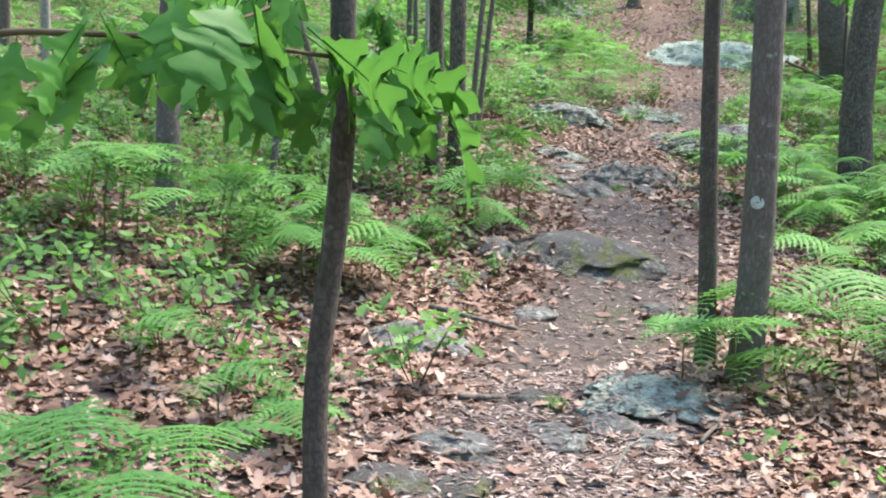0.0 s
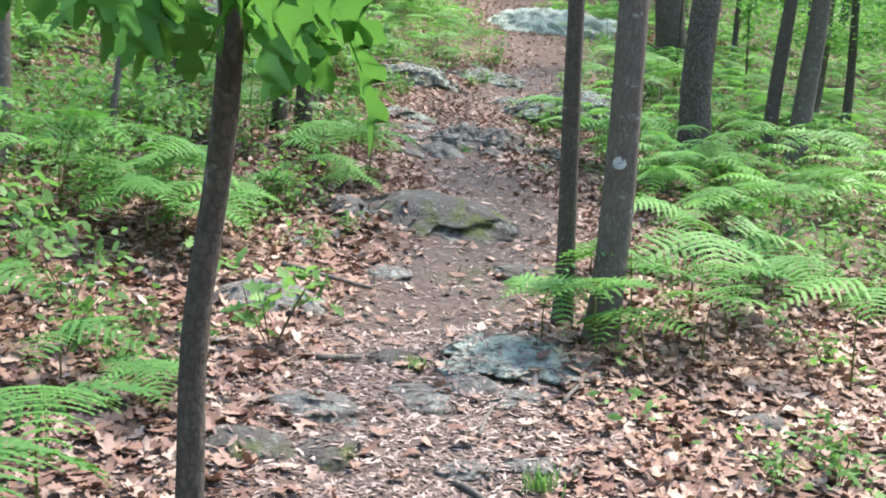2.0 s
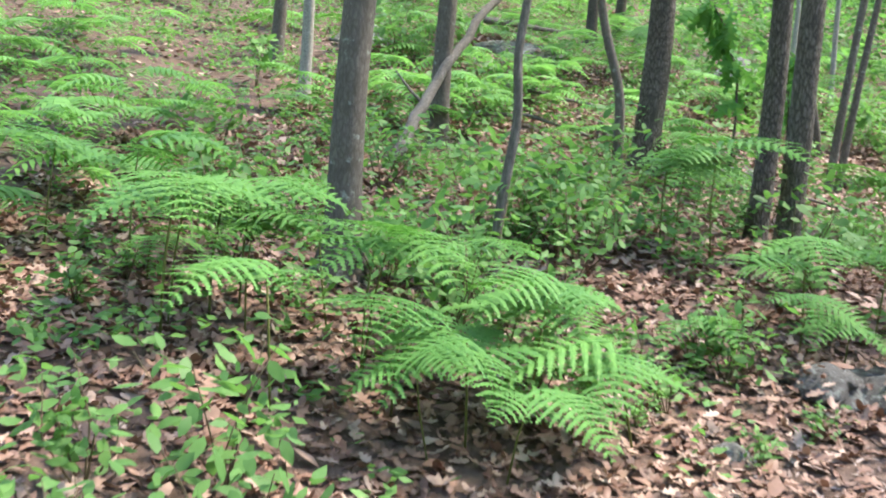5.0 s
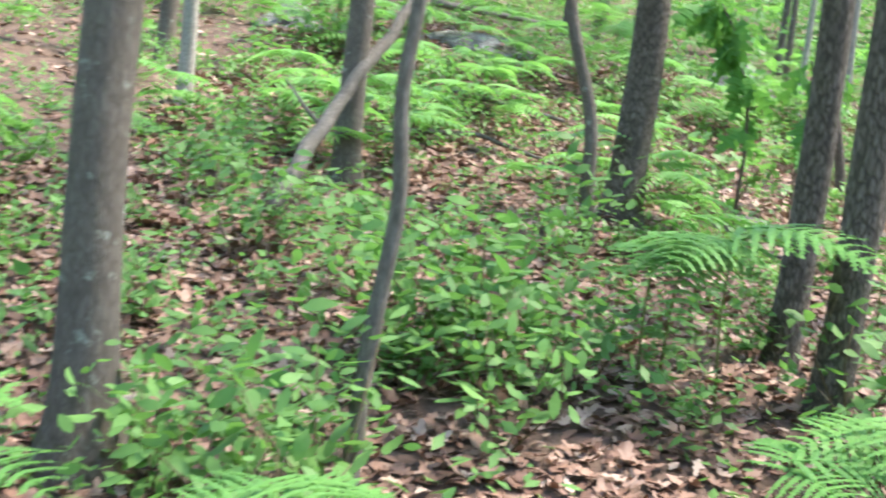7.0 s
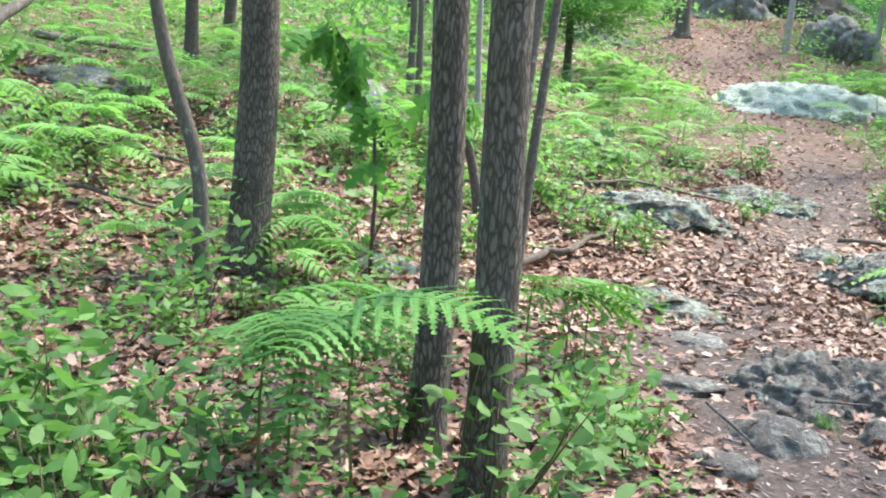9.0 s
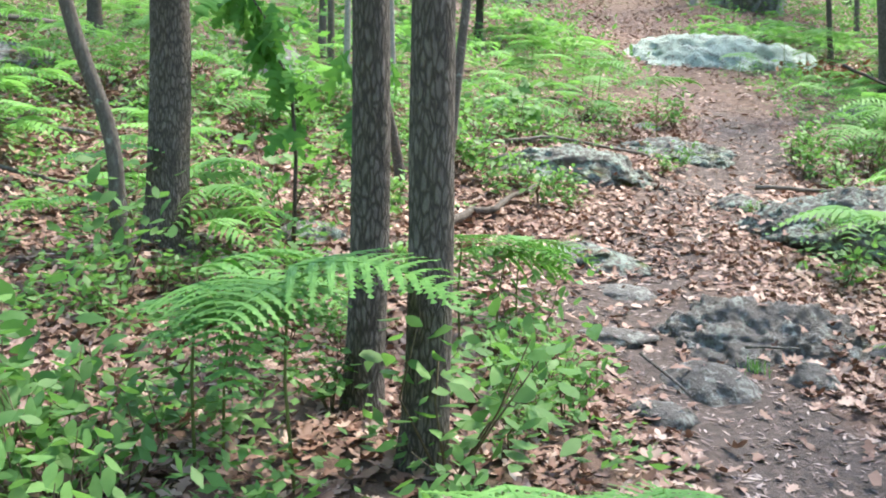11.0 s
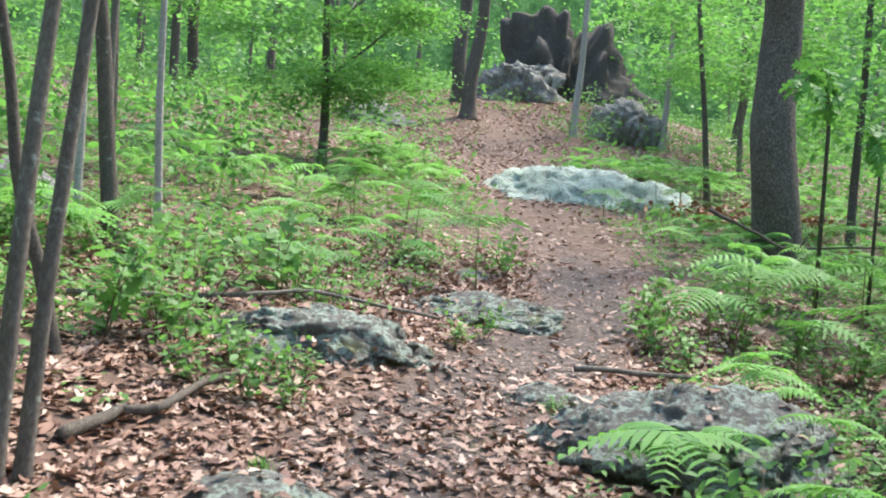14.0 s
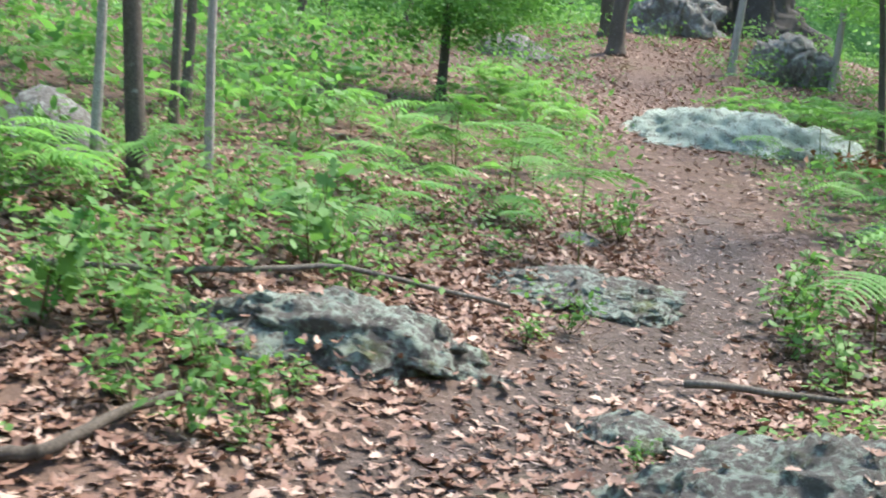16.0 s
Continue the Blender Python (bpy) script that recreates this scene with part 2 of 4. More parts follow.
def thing(name, x, y, z, label, category, group="", kind="", turn=0.0):
    ob = new(name)
    ob.empty_display_size = 0.1
    ob.matrix_basis = pose(x, y, z, 0, 0, turn)
    return tagged(ob, label, category, group, kind)


def piece(name, me, parent, label="", m=None):
    ob = new(name, me)
    ob.parent = parent
    if m is not None:
        ob.matrix_basis = m
    return tagged(ob, label)


def tube(points, radii, sides=10, rough=0.0, seed=0, cap=True):
    r = np.random.default_rng(seed)
    pts = np.asarray(points, float)
    verts, faces = [], []
    lobes = [(k, r.uniform(0, 6.28), r.uniform(0.3, 1.0) / k) for k in (2, 3, 5)]
    for i, p in enumerate(pts):
        a, b = pts[max(i - 1, 0)], pts[min(i + 1, len(pts) - 1)]
        w = Vector(b - a).normalized()
        u = w.cross(Vector((0.31, 0.9, 0.2))).normalized()
        v = w.cross(u)
        for s in range(sides):
            an = 2 * math.pi * s / sides
            k = 1 + rough * (sum(c * math.sin(n * an + q + 0.5 * i) for n, q, c in lobes) + r.normal(0, 0.25))
            q = Vector(p) + (u * math.cos(an) + v * math.sin(an)) * radii[i] * k
            verts.append(q[:])
    for i in range(len(pts) - 1):
        for s in range(sides):
            n = (s + 1) % sides
            faces.append((i * sides + s, i * sides + n, (i + 1) * sides + n, (i + 1) * sides + s))
    if cap:
        faces.append(tuple(range(sides - 1, -1, -1)))
        faces.append(tuple((len(pts) - 1) * sides + s for s in range(sides)))
    return verts, faces


def merged(parts):
    verts, faces = [], []
    for v, f in parts:
        n = len(verts)
        verts.extend(v)
        faces.extend(tuple(i + n for i in x) for x in f)
    return verts, faces


def scatter_leaves(outline, places, sizes, tilt, rng, curl=0.0, spin=None):
    """Many flat leaves in one go: an outline fan about the first point, copied to the places."""
    o = np.asarray(outline, float)
    n, k = len(places), len(o)
    yaw = rng.uniform(0, 2 * math.pi, n) if spin is None else spin
    tx, ty = rng.normal(0, tilt, n), rng.normal(0, tilt, n)
    pts = np.repeat(o[None], n, 0) * np.asarray(sizes)[:, None, None]
    bend = rng.uniform(-1, 1.4, n)[:, None] * curl
    pts[:, :, 2] += bend * (pts[:, :, 1] ** 2 * 1.4 + (pts[:, :, 0] ** 2) * 0.8) / np.asarray(sizes)[:, None]
    c, s = np.cos(tx)[:, None], np.sin(tx)[:, None]
    y, z = pts[:, :, 1] * c - pts[:, :, 2] * s, pts[:, :, 1] * s + pts[:, :, 2] * c
    x = pts[:, :, 0]
    c, s = np.cos(ty)[:, None], np.sin(ty)[:, None]
    x, z = x * c + z * s, -x * s + z * c
    c, s = np.cos(yaw)[:, None], np.sin(yaw)[:, None]
    out = np.stack([x * c - y * s, x * s + y * c, z], -1) + np.asarray(places)[:, None, :]
    fan = [(0, i, i + 1 if i + 1 < k else 1) for i in range(1, k)]
    faces = (np.asarray(fan)[None] + (np.arange(n) * k)[:, None, None]).reshape(-1, 3)
    return out.reshape(-1, 3), faces


def big_mesh(name, verts, faces, mat):
    me = bpy.data.meshes.new(name)
    verts, faces = np.asarray(verts, np.float32), np.asarray(faces, np.int32)
    me.vertices.add(len(verts))
    me.vertices.foreach_set("co", verts.ravel())
    me.loops.add(faces.size)
    me.loops.foreach_set("vertex_index", faces.ravel())
    me.polygons.add(len(faces))
    me.polygons.foreach_set("loop_start", np.arange(0, faces.size, 3, dtype=np.int32))
    me.polygons.foreach_set("loop_total", np.full(len(faces), 3, np.int32))
    me.materials.append(mat)
    me.update(calc_edges=True)
    return me


OVAL = [(0, 0, 0.03), (0, -0.5, 0), (0.2, -0.25, 0.02), (0.24, 0.08, 0.02), (0.1, 0.4, 0), (0, 0.55, -0.02), (-0.1, 0.4, 0), (-0.24, 0.08, 0.02), (-0.2, -0.25, 0.02)]
LOBED = [(0, 0, 0), (0, -0.5, 0.0), (0.13, -0.36, 0.03), (0.09, -0.22, 0), (0.26, -0.1, 0.05), (0.13, 0.03, 0), (0.33, 0.2, 0.06), (0.15, 0.27, 0), (0.13, 0.44, 0.03),
         (0, 0.52, 0), (-0.13, 0.44, 0.03), (-0.15, 0.27, 0), (-0.33, 0.2, 0.06), (-0.13, 0.03, 0), (-0.26, -0.1, 0.05), (-0.09, -0.22, 0), (-0.13, -0.36, 0.03)]
SMALL = [(0, 0, 0.03), (0, -0.5, 0), (0.23, 0.02, 0.0), (0, 0.5, -0.02), (-0.23, 0.02, 0.0)]
SCRAP = [(0, 0, 0.05), (0, -0.5, 0), (0.25, -0.1, 0.03), (0.16, 0.38, 0), (-0.05, 0.5, 0.02), (-0.26, 0.1, 0.04)]

# ---- ground ----
def steps(lo, hi, fine, reach):
    core = np.arange(lo, hi + 1e-6, fine)
    grow = [fine]
    while sum(grow) < reach:
        grow.append(min(grow[-1] * 1.22, 14.0))
    out = np.cumsum(grow)
    return np.concatenate([lo - out[::-1], core, hi + out])


def build_ground():
    xs, ys = steps(-4.0, 9.5, 0.1, 160), steps(-7.5, 14.0, 0.1, 170)
    gx, gy = np.meshgrid(xs, ys)
    gz = land(gx, gy)
    nx, ny = len(xs), len(ys)
    idx = np.arange(nx * ny).reshape(ny, nx)
    a, b, c, d = idx[:-1, :-1].ravel(), idx[:-1, 1:].ravel(), idx[1:, 1:].ravel(), idx[1:, :-1].ravel()
    faces = np.concatenate([np.stack([a, b, c], 1), np.stack([a, c, d], 1)])
    me = big_mesh("ground", np.stack([gx.ravel(), gy.ravel(), gz.ravel()], 1), faces, FLOOR)
    me.polygons.foreach_set("use_smooth", [True] * len(me.polygons))
    at_trail = me.attributes.new("trodden", "FLOAT", "POINT")
    at_trail.data.foreach_set("value", np.clip((1.15 - off_trail(gx, gy).ravel() / 0.62) * np.clip((15.5 - gy.ravel()) / 4, 0.12, 1), 0, 1).astype(np.float32))
    tagged(new("ground", me), "woodland floor of brown leaf litter with a trodden dirt footpath", "ground", kind="structure")


build_ground()


def build_backdrop():
    verts, faces = [], []
    n = 64
    for i in range(n):
        a = 2 * math.pi * i / n
        top = 30 + 5 * math.sin(a * 5) + 3 * math.sin(a * 11 + 1)
        x, y = 4 + 95 * math.cos(a), 12 + 95 * math.sin(a)
        verts += [(x, y, -6), (x, y, top)]
    for i in range(n):
        j = (i + 1) % n
        faces.append((2 * i, 2 * j, 2 * j + 1, 2 * i + 1))
    m, t, b = shader("distant_woods", 0.9)
    vec = coords(t)
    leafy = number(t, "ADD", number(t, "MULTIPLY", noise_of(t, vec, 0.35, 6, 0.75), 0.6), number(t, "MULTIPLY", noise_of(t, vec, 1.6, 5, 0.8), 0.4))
    # The ramp's bright end puts haze and sky gaps into the leaf colour.
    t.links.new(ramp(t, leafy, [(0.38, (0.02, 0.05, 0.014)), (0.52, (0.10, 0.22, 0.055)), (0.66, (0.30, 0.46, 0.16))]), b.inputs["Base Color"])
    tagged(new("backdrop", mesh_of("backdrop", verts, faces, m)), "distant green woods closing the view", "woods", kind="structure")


build_backdrop()


# ---- trees ----
def crown_mesh(seed, radius, height, count, size):
    r = np.random.default_rng(seed)
    hubs = []
    for i in range(16):
        a, q, h = r.uniform(0, 6.28), radius * math.sqrt(r.uniform(0.03, 1)), r.uniform(-0.5, 0.5) * height
        hubs.append((q * math.cos(a), q * math.sin(a), h * (1.1 - 0.6 * q / radius)))
    hubs = np.asarray(hubs)
    pick = hubs[r.integers(0, len(hubs), count)]
    pts = pick + r.normal(0, 1, (count, 3)) * np.array([0.42, 0.42, 0.28]) * radius * 0.55
    v, f = scatter_leaves(SMALL, pts, r.uniform(0.7, 1.3, count) * size, 0.75, r, 0.3)
    return big_mesh("crown", v, f, FAR_LEAF)


DENSE = crown_mesh(9, 1.5, 1.0, 1500, 0.15)
CROWNS = [crown_mesh(s, 2.1, 2.6, 300, 0.25) for s in (1, 2, 3)]


def tree(x, y, diam, lean, high, bark, label, seed, bends=(), crown=True, flare=1.45, first_limb=0.55, name="tree", boughs=()):
    """A tapered trunk that leans by so much a metre, with limbs and a crown of leaves."""
    r = np.random.default_rng(seed)
    ob = thing(name, x, y, at(x, y), label, "tree", "woodland trees")
    zs = np.concatenate([np.arange(-0.12, 3.6, 0.09), np.linspace(3.7, high, 12)])
    pts, radii = [], []
    for z in zs:
        k = min(max(z, 0), 3.6) + max(z - 3.6, 0) * 0.4
        dx, dy = lean[0] * k, lean[1] * k
        for bz, bx, by, bs in bends:
            q = math.exp(-((z - bz) / bs) ** 2)
            dx, dy = dx + bx * q, dy + by * q
        sway = diam * 0.12
        pts.append((dx + sway * math.sin(z * 2.1 + seed), dy + sway * math.cos(z * 1.7 + seed), z))
        taper = 1 - 0.72 * max(z, 0) / high
        radii.append(diam / 2 * (taper + (flare - 1) * math.exp(-max(z, 0) / 0.13) * 1.0))
    trunk = piece("trunk", mesh_of("trunk", *tube(pts, radii, 22, 0.035, seed), bark), ob)
    for i in range(4):
        z = high * (first_limb + 0.11 * i)
        base = Vector(np.array([np.interp(z, zs, [p[j] for p in pts]) for j in range(3)]))
        a = r.uniform(0, 6.28)
        out = Vector((math.cos(a), math.sin(a), 0.7))
        length = high * 0.2
        line = [base + out * length * k + Vector((0, 0, 0.15 * length * k * k)) for k in (0, 0.25, 0.5, 0.75, 1)]
        rad = diam * 0.2
        piece("limb", mesh_of("limb", *tube(line, [rad, rad * 0.8, rad * 0.6, rad * 0.4, rad * 0.15], 7, 0.05, seed + i), bark), ob)
    if crown:
        tip = pts[-1]
        piece("crown", CROWNS[seed % 3], ob, "", pose(tip[0], tip[1], high - 0.6, 0, 0, r.uniform(0, 360)))
    for bx, by, bz, bs in boughs:
        piece("crown", DENSE, ob, "", pose(bx, by, bz, 0, 0, r.uniform(0, 360)) @ Matrix.Diagonal((bs, bs, bs * 0.7, 1)))
    return ob


NEAR = tree(-1.16, -4.38, 0.060, (0.03, 0.01), 5.2, BARK_DARK, "slender dark young tree with a crooked knotty trunk beside the path", 5,
            bends=((0.85, -0.018, 0, 0.22), (1.35, 0.01, 0, 0.2)), crown=False, flare=1.25)
BLAZED = tree(1.36, -1.74, 0.165, (0.012, 0.0), 8.5, BARK_GREY, "grey-barked tree with a round tin trail marker among ferns", 7, flare=1.3)
tree(1.335, -1.38, 0.1, (-0.035, 0.0), 7.0, BARK_DARK, "dark slender tree close beside a stouter one", 8, flare=1.3)
tree(5.83, 4.01, 0.36, (0.008, -0.006), 7.8, BARK_OAK, "stout oak with furrowed grey-brown bark among ferns", 9)
tree(7.22, 4.47, 0.18, (0.03, -0.02), 8.5, BARK_DARK, "dark leaning tree beside a paler trunk", 10)
tree(7.45, 4.2, 0.25, (0.015, -0.012), 9.0, BARK_GREY, "pale grey tree behind the ferns", 11)
tree(9.99, 6.99, 0.19, (0.01, -0.007), 8.5, BARK_GREY, "grey tree in the shade behind ferns", 12, boughs=((0.3, 0.2, 1.4, 0.6), (-0.5, 0.1, 2.0, 0.7)))
tree(9.9, 6.2, 0.13, (-0.03, 0.02), 8, BARK_DARK, "thin dark tree in the shade", 13, boughs=((0.2, 0, 1.5, 0.6), (-0.4, 0.2, 2.2, 0.7)))
tree(11.5, 13.2, 0.62, (-0.02, 0.02), 11, BARK_OAK, "big oak with deeply furrowed bark beside the path", 14, flare=1.35)
tree(-1.3, 1.62, 0.172, (0.03, 0.0), 8.5, BARK_GREY, "leaning grey tree with pale scars and a flared mossy foot", 15, flare=1.9)
tree(-0.55, 1.8, 0.055, (0.04, 0.0), 4.5, BARK_DEAD, "thin pale crooked sapling in the undergrowth", 16,
     bends=((0.9, 0.03, 0, 0.3), (1.2, -0.02, 0, 0.2)), flare=1.2)
tree(-1.1, 5.5, 0.165, (-0.03, -0.01), 8, BARK_GREY, "grey tree with a dead branch leaning on it", 17)
tree(0.61, 5.8, 0.235, (-0.015, 0.0), 9, BARK_OAK, "straight oak with rough grey bark in the undergrowth", 18)
tree(1.04, 3.3, 0.14, (0.0, 0.0), 13.5, BARK_OAK, "dark rough-barked oak, one of a close pair", 19, flare=1.25)
tree(1.1, 2.82, 0.148, (0.015, 0.0), 13.0, BARK_OAK, "rough-barked oak beside its twin, ferns at its foot", 20, flare=1.25)
tree(2.2, 6.15, 0.076, (0.07, -0.01), 6.5, BARK_GREY, "slim grey stem of a twin-stemmed tree in leaf litter", 21, flare=1.2)
tree(2.32, 6.26, 0.07, (0.08, -0.01), 6.3, BARK_GREY, "slim leaning stem of a twin-stemmed tree", 22, flare=1.2)
tree(3.3, 11.5, 0.15, (-0.12, 0.03), 7, BARK_DARK, "dark leaning tree on the bank", 23)
tree(2.98, 11.4, 0.075, (-0.02, 0.0), 6.5, BARK_PALE, "thin white-barked birch on the bank", 24, flare=1.15)
tree(3.78, 16.2, 0.12, (-0.01, 0.0), 7.5, BARK_GREY, "thin grey tree on the bank", 25, boughs=((0.3, 0, 2.4, 0.7), (-0.5, 0.3, 3.2, 0.8)))
tree(2.55, 7.95, 0.08, (-0.19, 0.0), 4.2, BARK_DARK, "dark crooked young tree leaning over the litter", 26,
     bends=((0.9, -0.05, 0, 0.4),), flare=1.2, crown=False)
tree(15.9, 33.6, 0.46, (0.02, -0.01), 11, BARK_DARK, "dark tree on the slope, one of two side by side", 27)
tree(15.2, 31.2, 0.42, (0.08, -0.03), 11, BARK_DARK, "dark leaning tree on the slope beside its neighbour", 28)
tree(17.37, 28.9, 0.21, (0.03, -0.01), 8, BARK_PALE, "pale slim tree below the boulder", 29)
tree(19.37, 27.6, 0.18, (0.01, 0.0), 8, BARK_PALE, "pale slim tree beside a grey slab", 30, boughs=((0.6, 0, 2.0, 0.8), (0.9, 0, 3.4, 1.0)))
tree(7.87, 20.66, 0.16, (-0.03, 0.01), 7.5, BARK_DARK, "dark understorey tree with spreading leafy boughs", 31, first_limb=0.2,
     boughs=((0.0, 0.1, 1.1, 0.6), (0.6, 0.1, 1.5, 0.7), (-0.6, 0, 1.4, 0.65), (1.1, -0.1, 2.6, 0.7), (0.1, -0.2, 2.4, 0.7), (-1.2, 0, 2.2, 0.55), (0.9, -0.3, 2.6, 0.6), (0.2, 0.5, 3.6, 0.8), (-1.4, -0.6, 3.4, 0.8), (1.4, 0.4, 1.8, 0.55), (-0.2, -0.8, 1.6, 0.5), (0.8, 0, 4.4, 0.9), (-0.6, 0.2, 4.6, 0.9)))
tree(7.98, 33.9, 0.34, (0.0, 0.0), 10, BARK_DARK, "dark tree far up the slope", 32, boughs=((0.5, 0, 2.6, 1.2), (-1.2, 0, 3.6, 1.3), (1.5, 0, 4.4, 1.3)))
tree(3.6, 14.9, 0.1, (0.0, 0.0), 7, BARK_GREY, "thin grey tree on the fern bank", 33)
tree(19.46, 24.4, 0.14, (-0.03, 0.02), 8, BARK_GREY, "thin tree among bright leaves", 34, boughs=((0, 0, 2.2, 0.9), (0.8, 0, 3.4, 1.0), (-0.9, 0.3, 4.3, 1.0)))
tree(14.52, 15.1, 0.14, (0.0, 0.0), 7.5, BARK_DARK, "thin dark tree behind the big oak", 35, boughs=((0.3, 0, 2.0, 0.8), (-0.6, 0.2, 3.0, 0.9), (0.5, 0, 3.9, 0.9)))
tree(14.3, 18.4, 0.12, (-0.1, 0.07), 7, BARK_DARK, "thin slanting tree beyond the path", 36, boughs=((0.5, 0.3, 2.6, 0.8), (0, 0.4, 3.6, 0.9)))
tree(-3.0, 7.95, 0.14, (0.0, 0.0), 8, BARK_GREY, "grey tree on the fern bank", 37)
tree(0.54, 14.6, 0.18, (-0.03, 0.0), 8.5, BARK_DARK, "dark tree up the bank", 38, boughs=((0.4, 0, 1.7, 0.6), (-0.5, 0, 2.4, 0.7)))
tree(-2.46, 6.6, 0.11, (0.02, 0.0), 7.5, BARK_PALE, "pale slim tree up the bank", 39)
tree(3.82, 12.6, 0.08, (-0.03, 0.0), 7, BARK_PALE, "thin white birch behind the oak pair", 40, flare=1.15)
tree(0.35, 5.2, 0.085, (-0.2, 0.0), 4.5, BARK_GREY, "bent grey young tree in the undergrowth", 41,
     bends=((0.7, 0.08, 0, 0.4),), flare=1.2, crown=False)


def build_far_trees():
    r = np.random.default_rng(77)
    made = []
    for bark, seed, d in ((BARK_DARK, 50, 0.2), (BARK_GREY, 51, 0.26), (BARK_OAK, 52, 0.32), (BARK_GREY, 53, 0.13)):
        made.append((seed, bark, d))
    first = {}
    count = 0
    while count < 95:
        a, d = radians(r.uniform(-75, 100)), r.uniform(15, 62)
        x, y = 2 + d * math.sin(a), 2 + d * math.cos(a)
        if off_trail(np.array(x), np.array(y)) < 2.2 + d * 0.03 or (8.5 < x < 16 and 14 < y < 24):
            continue
        k = count % 4
        if k not in first:
            seed, bark, d0 = made[k]
            first[k] = tree(x, y, d0, (r.uniform(-0.03, 0.03), r.uniform(-0.03, 0.03)), 9.5, bark, "woodland tree in the distance", seed)
        else:
            s = r.uniform(0.8, 1.3)
            copy_thing(first[k], pose(x, y, at(x, y) - 0.05, r.normal(0, 2), r.normal(0, 2), r.uniform(0, 360)) @ Matrix.Diagonal((s, s, s, 1)))
        count += 1


build_far_trees()


# trail marker on the tree
def build_marker():
    bm = bmesh.new()
    bmesh.ops.create_cone(bm, cap_ends=True, segments=28, radius1=0.033, radius2=0.030, depth=0.006)
    bmesh.ops.bevel(bm, geom=[e for e in bm.edges], offset=0.0012, segments=1, affect="EDGES")
    me = bpy.data.meshes.new("trail_marker")
    bm.to_mesh(me)
    bm.free()
    me.materials.append(TIN)
    ob = tagged(new("trail_marker", me), "small round worn tin disc nailed to a tree trunk", "trail marker")
    z = 0.95
    eye = Vector((-1.5, -6.5, z))
    way = (eye - Vector((1.37, -1.74, z))).normalized()
    ob.matrix_basis = look(Vector((1.377, -1.74, z)) + way * 0.083, Vector((1.377, -1.74, z)) - way) @ pose(0, 0, 0, 0, 0, 0)
    nail = bmesh.new()
    bmesh.ops.create_uvsphere(nail, u_segments=8, v_segments=5, radius=0.004)
    me = bpy.data.meshes.new("nail")
    nail.to_mesh(me)
    nail.free()
    me.materials.append(BARK_DARK)
    piece("nail", me, ob, "", pose(0, 0, 0.004))


build_marker()


# ---- rocks ----
ROCK_SPOTS = []
TOPS = np.full((400, 520), -9.0)


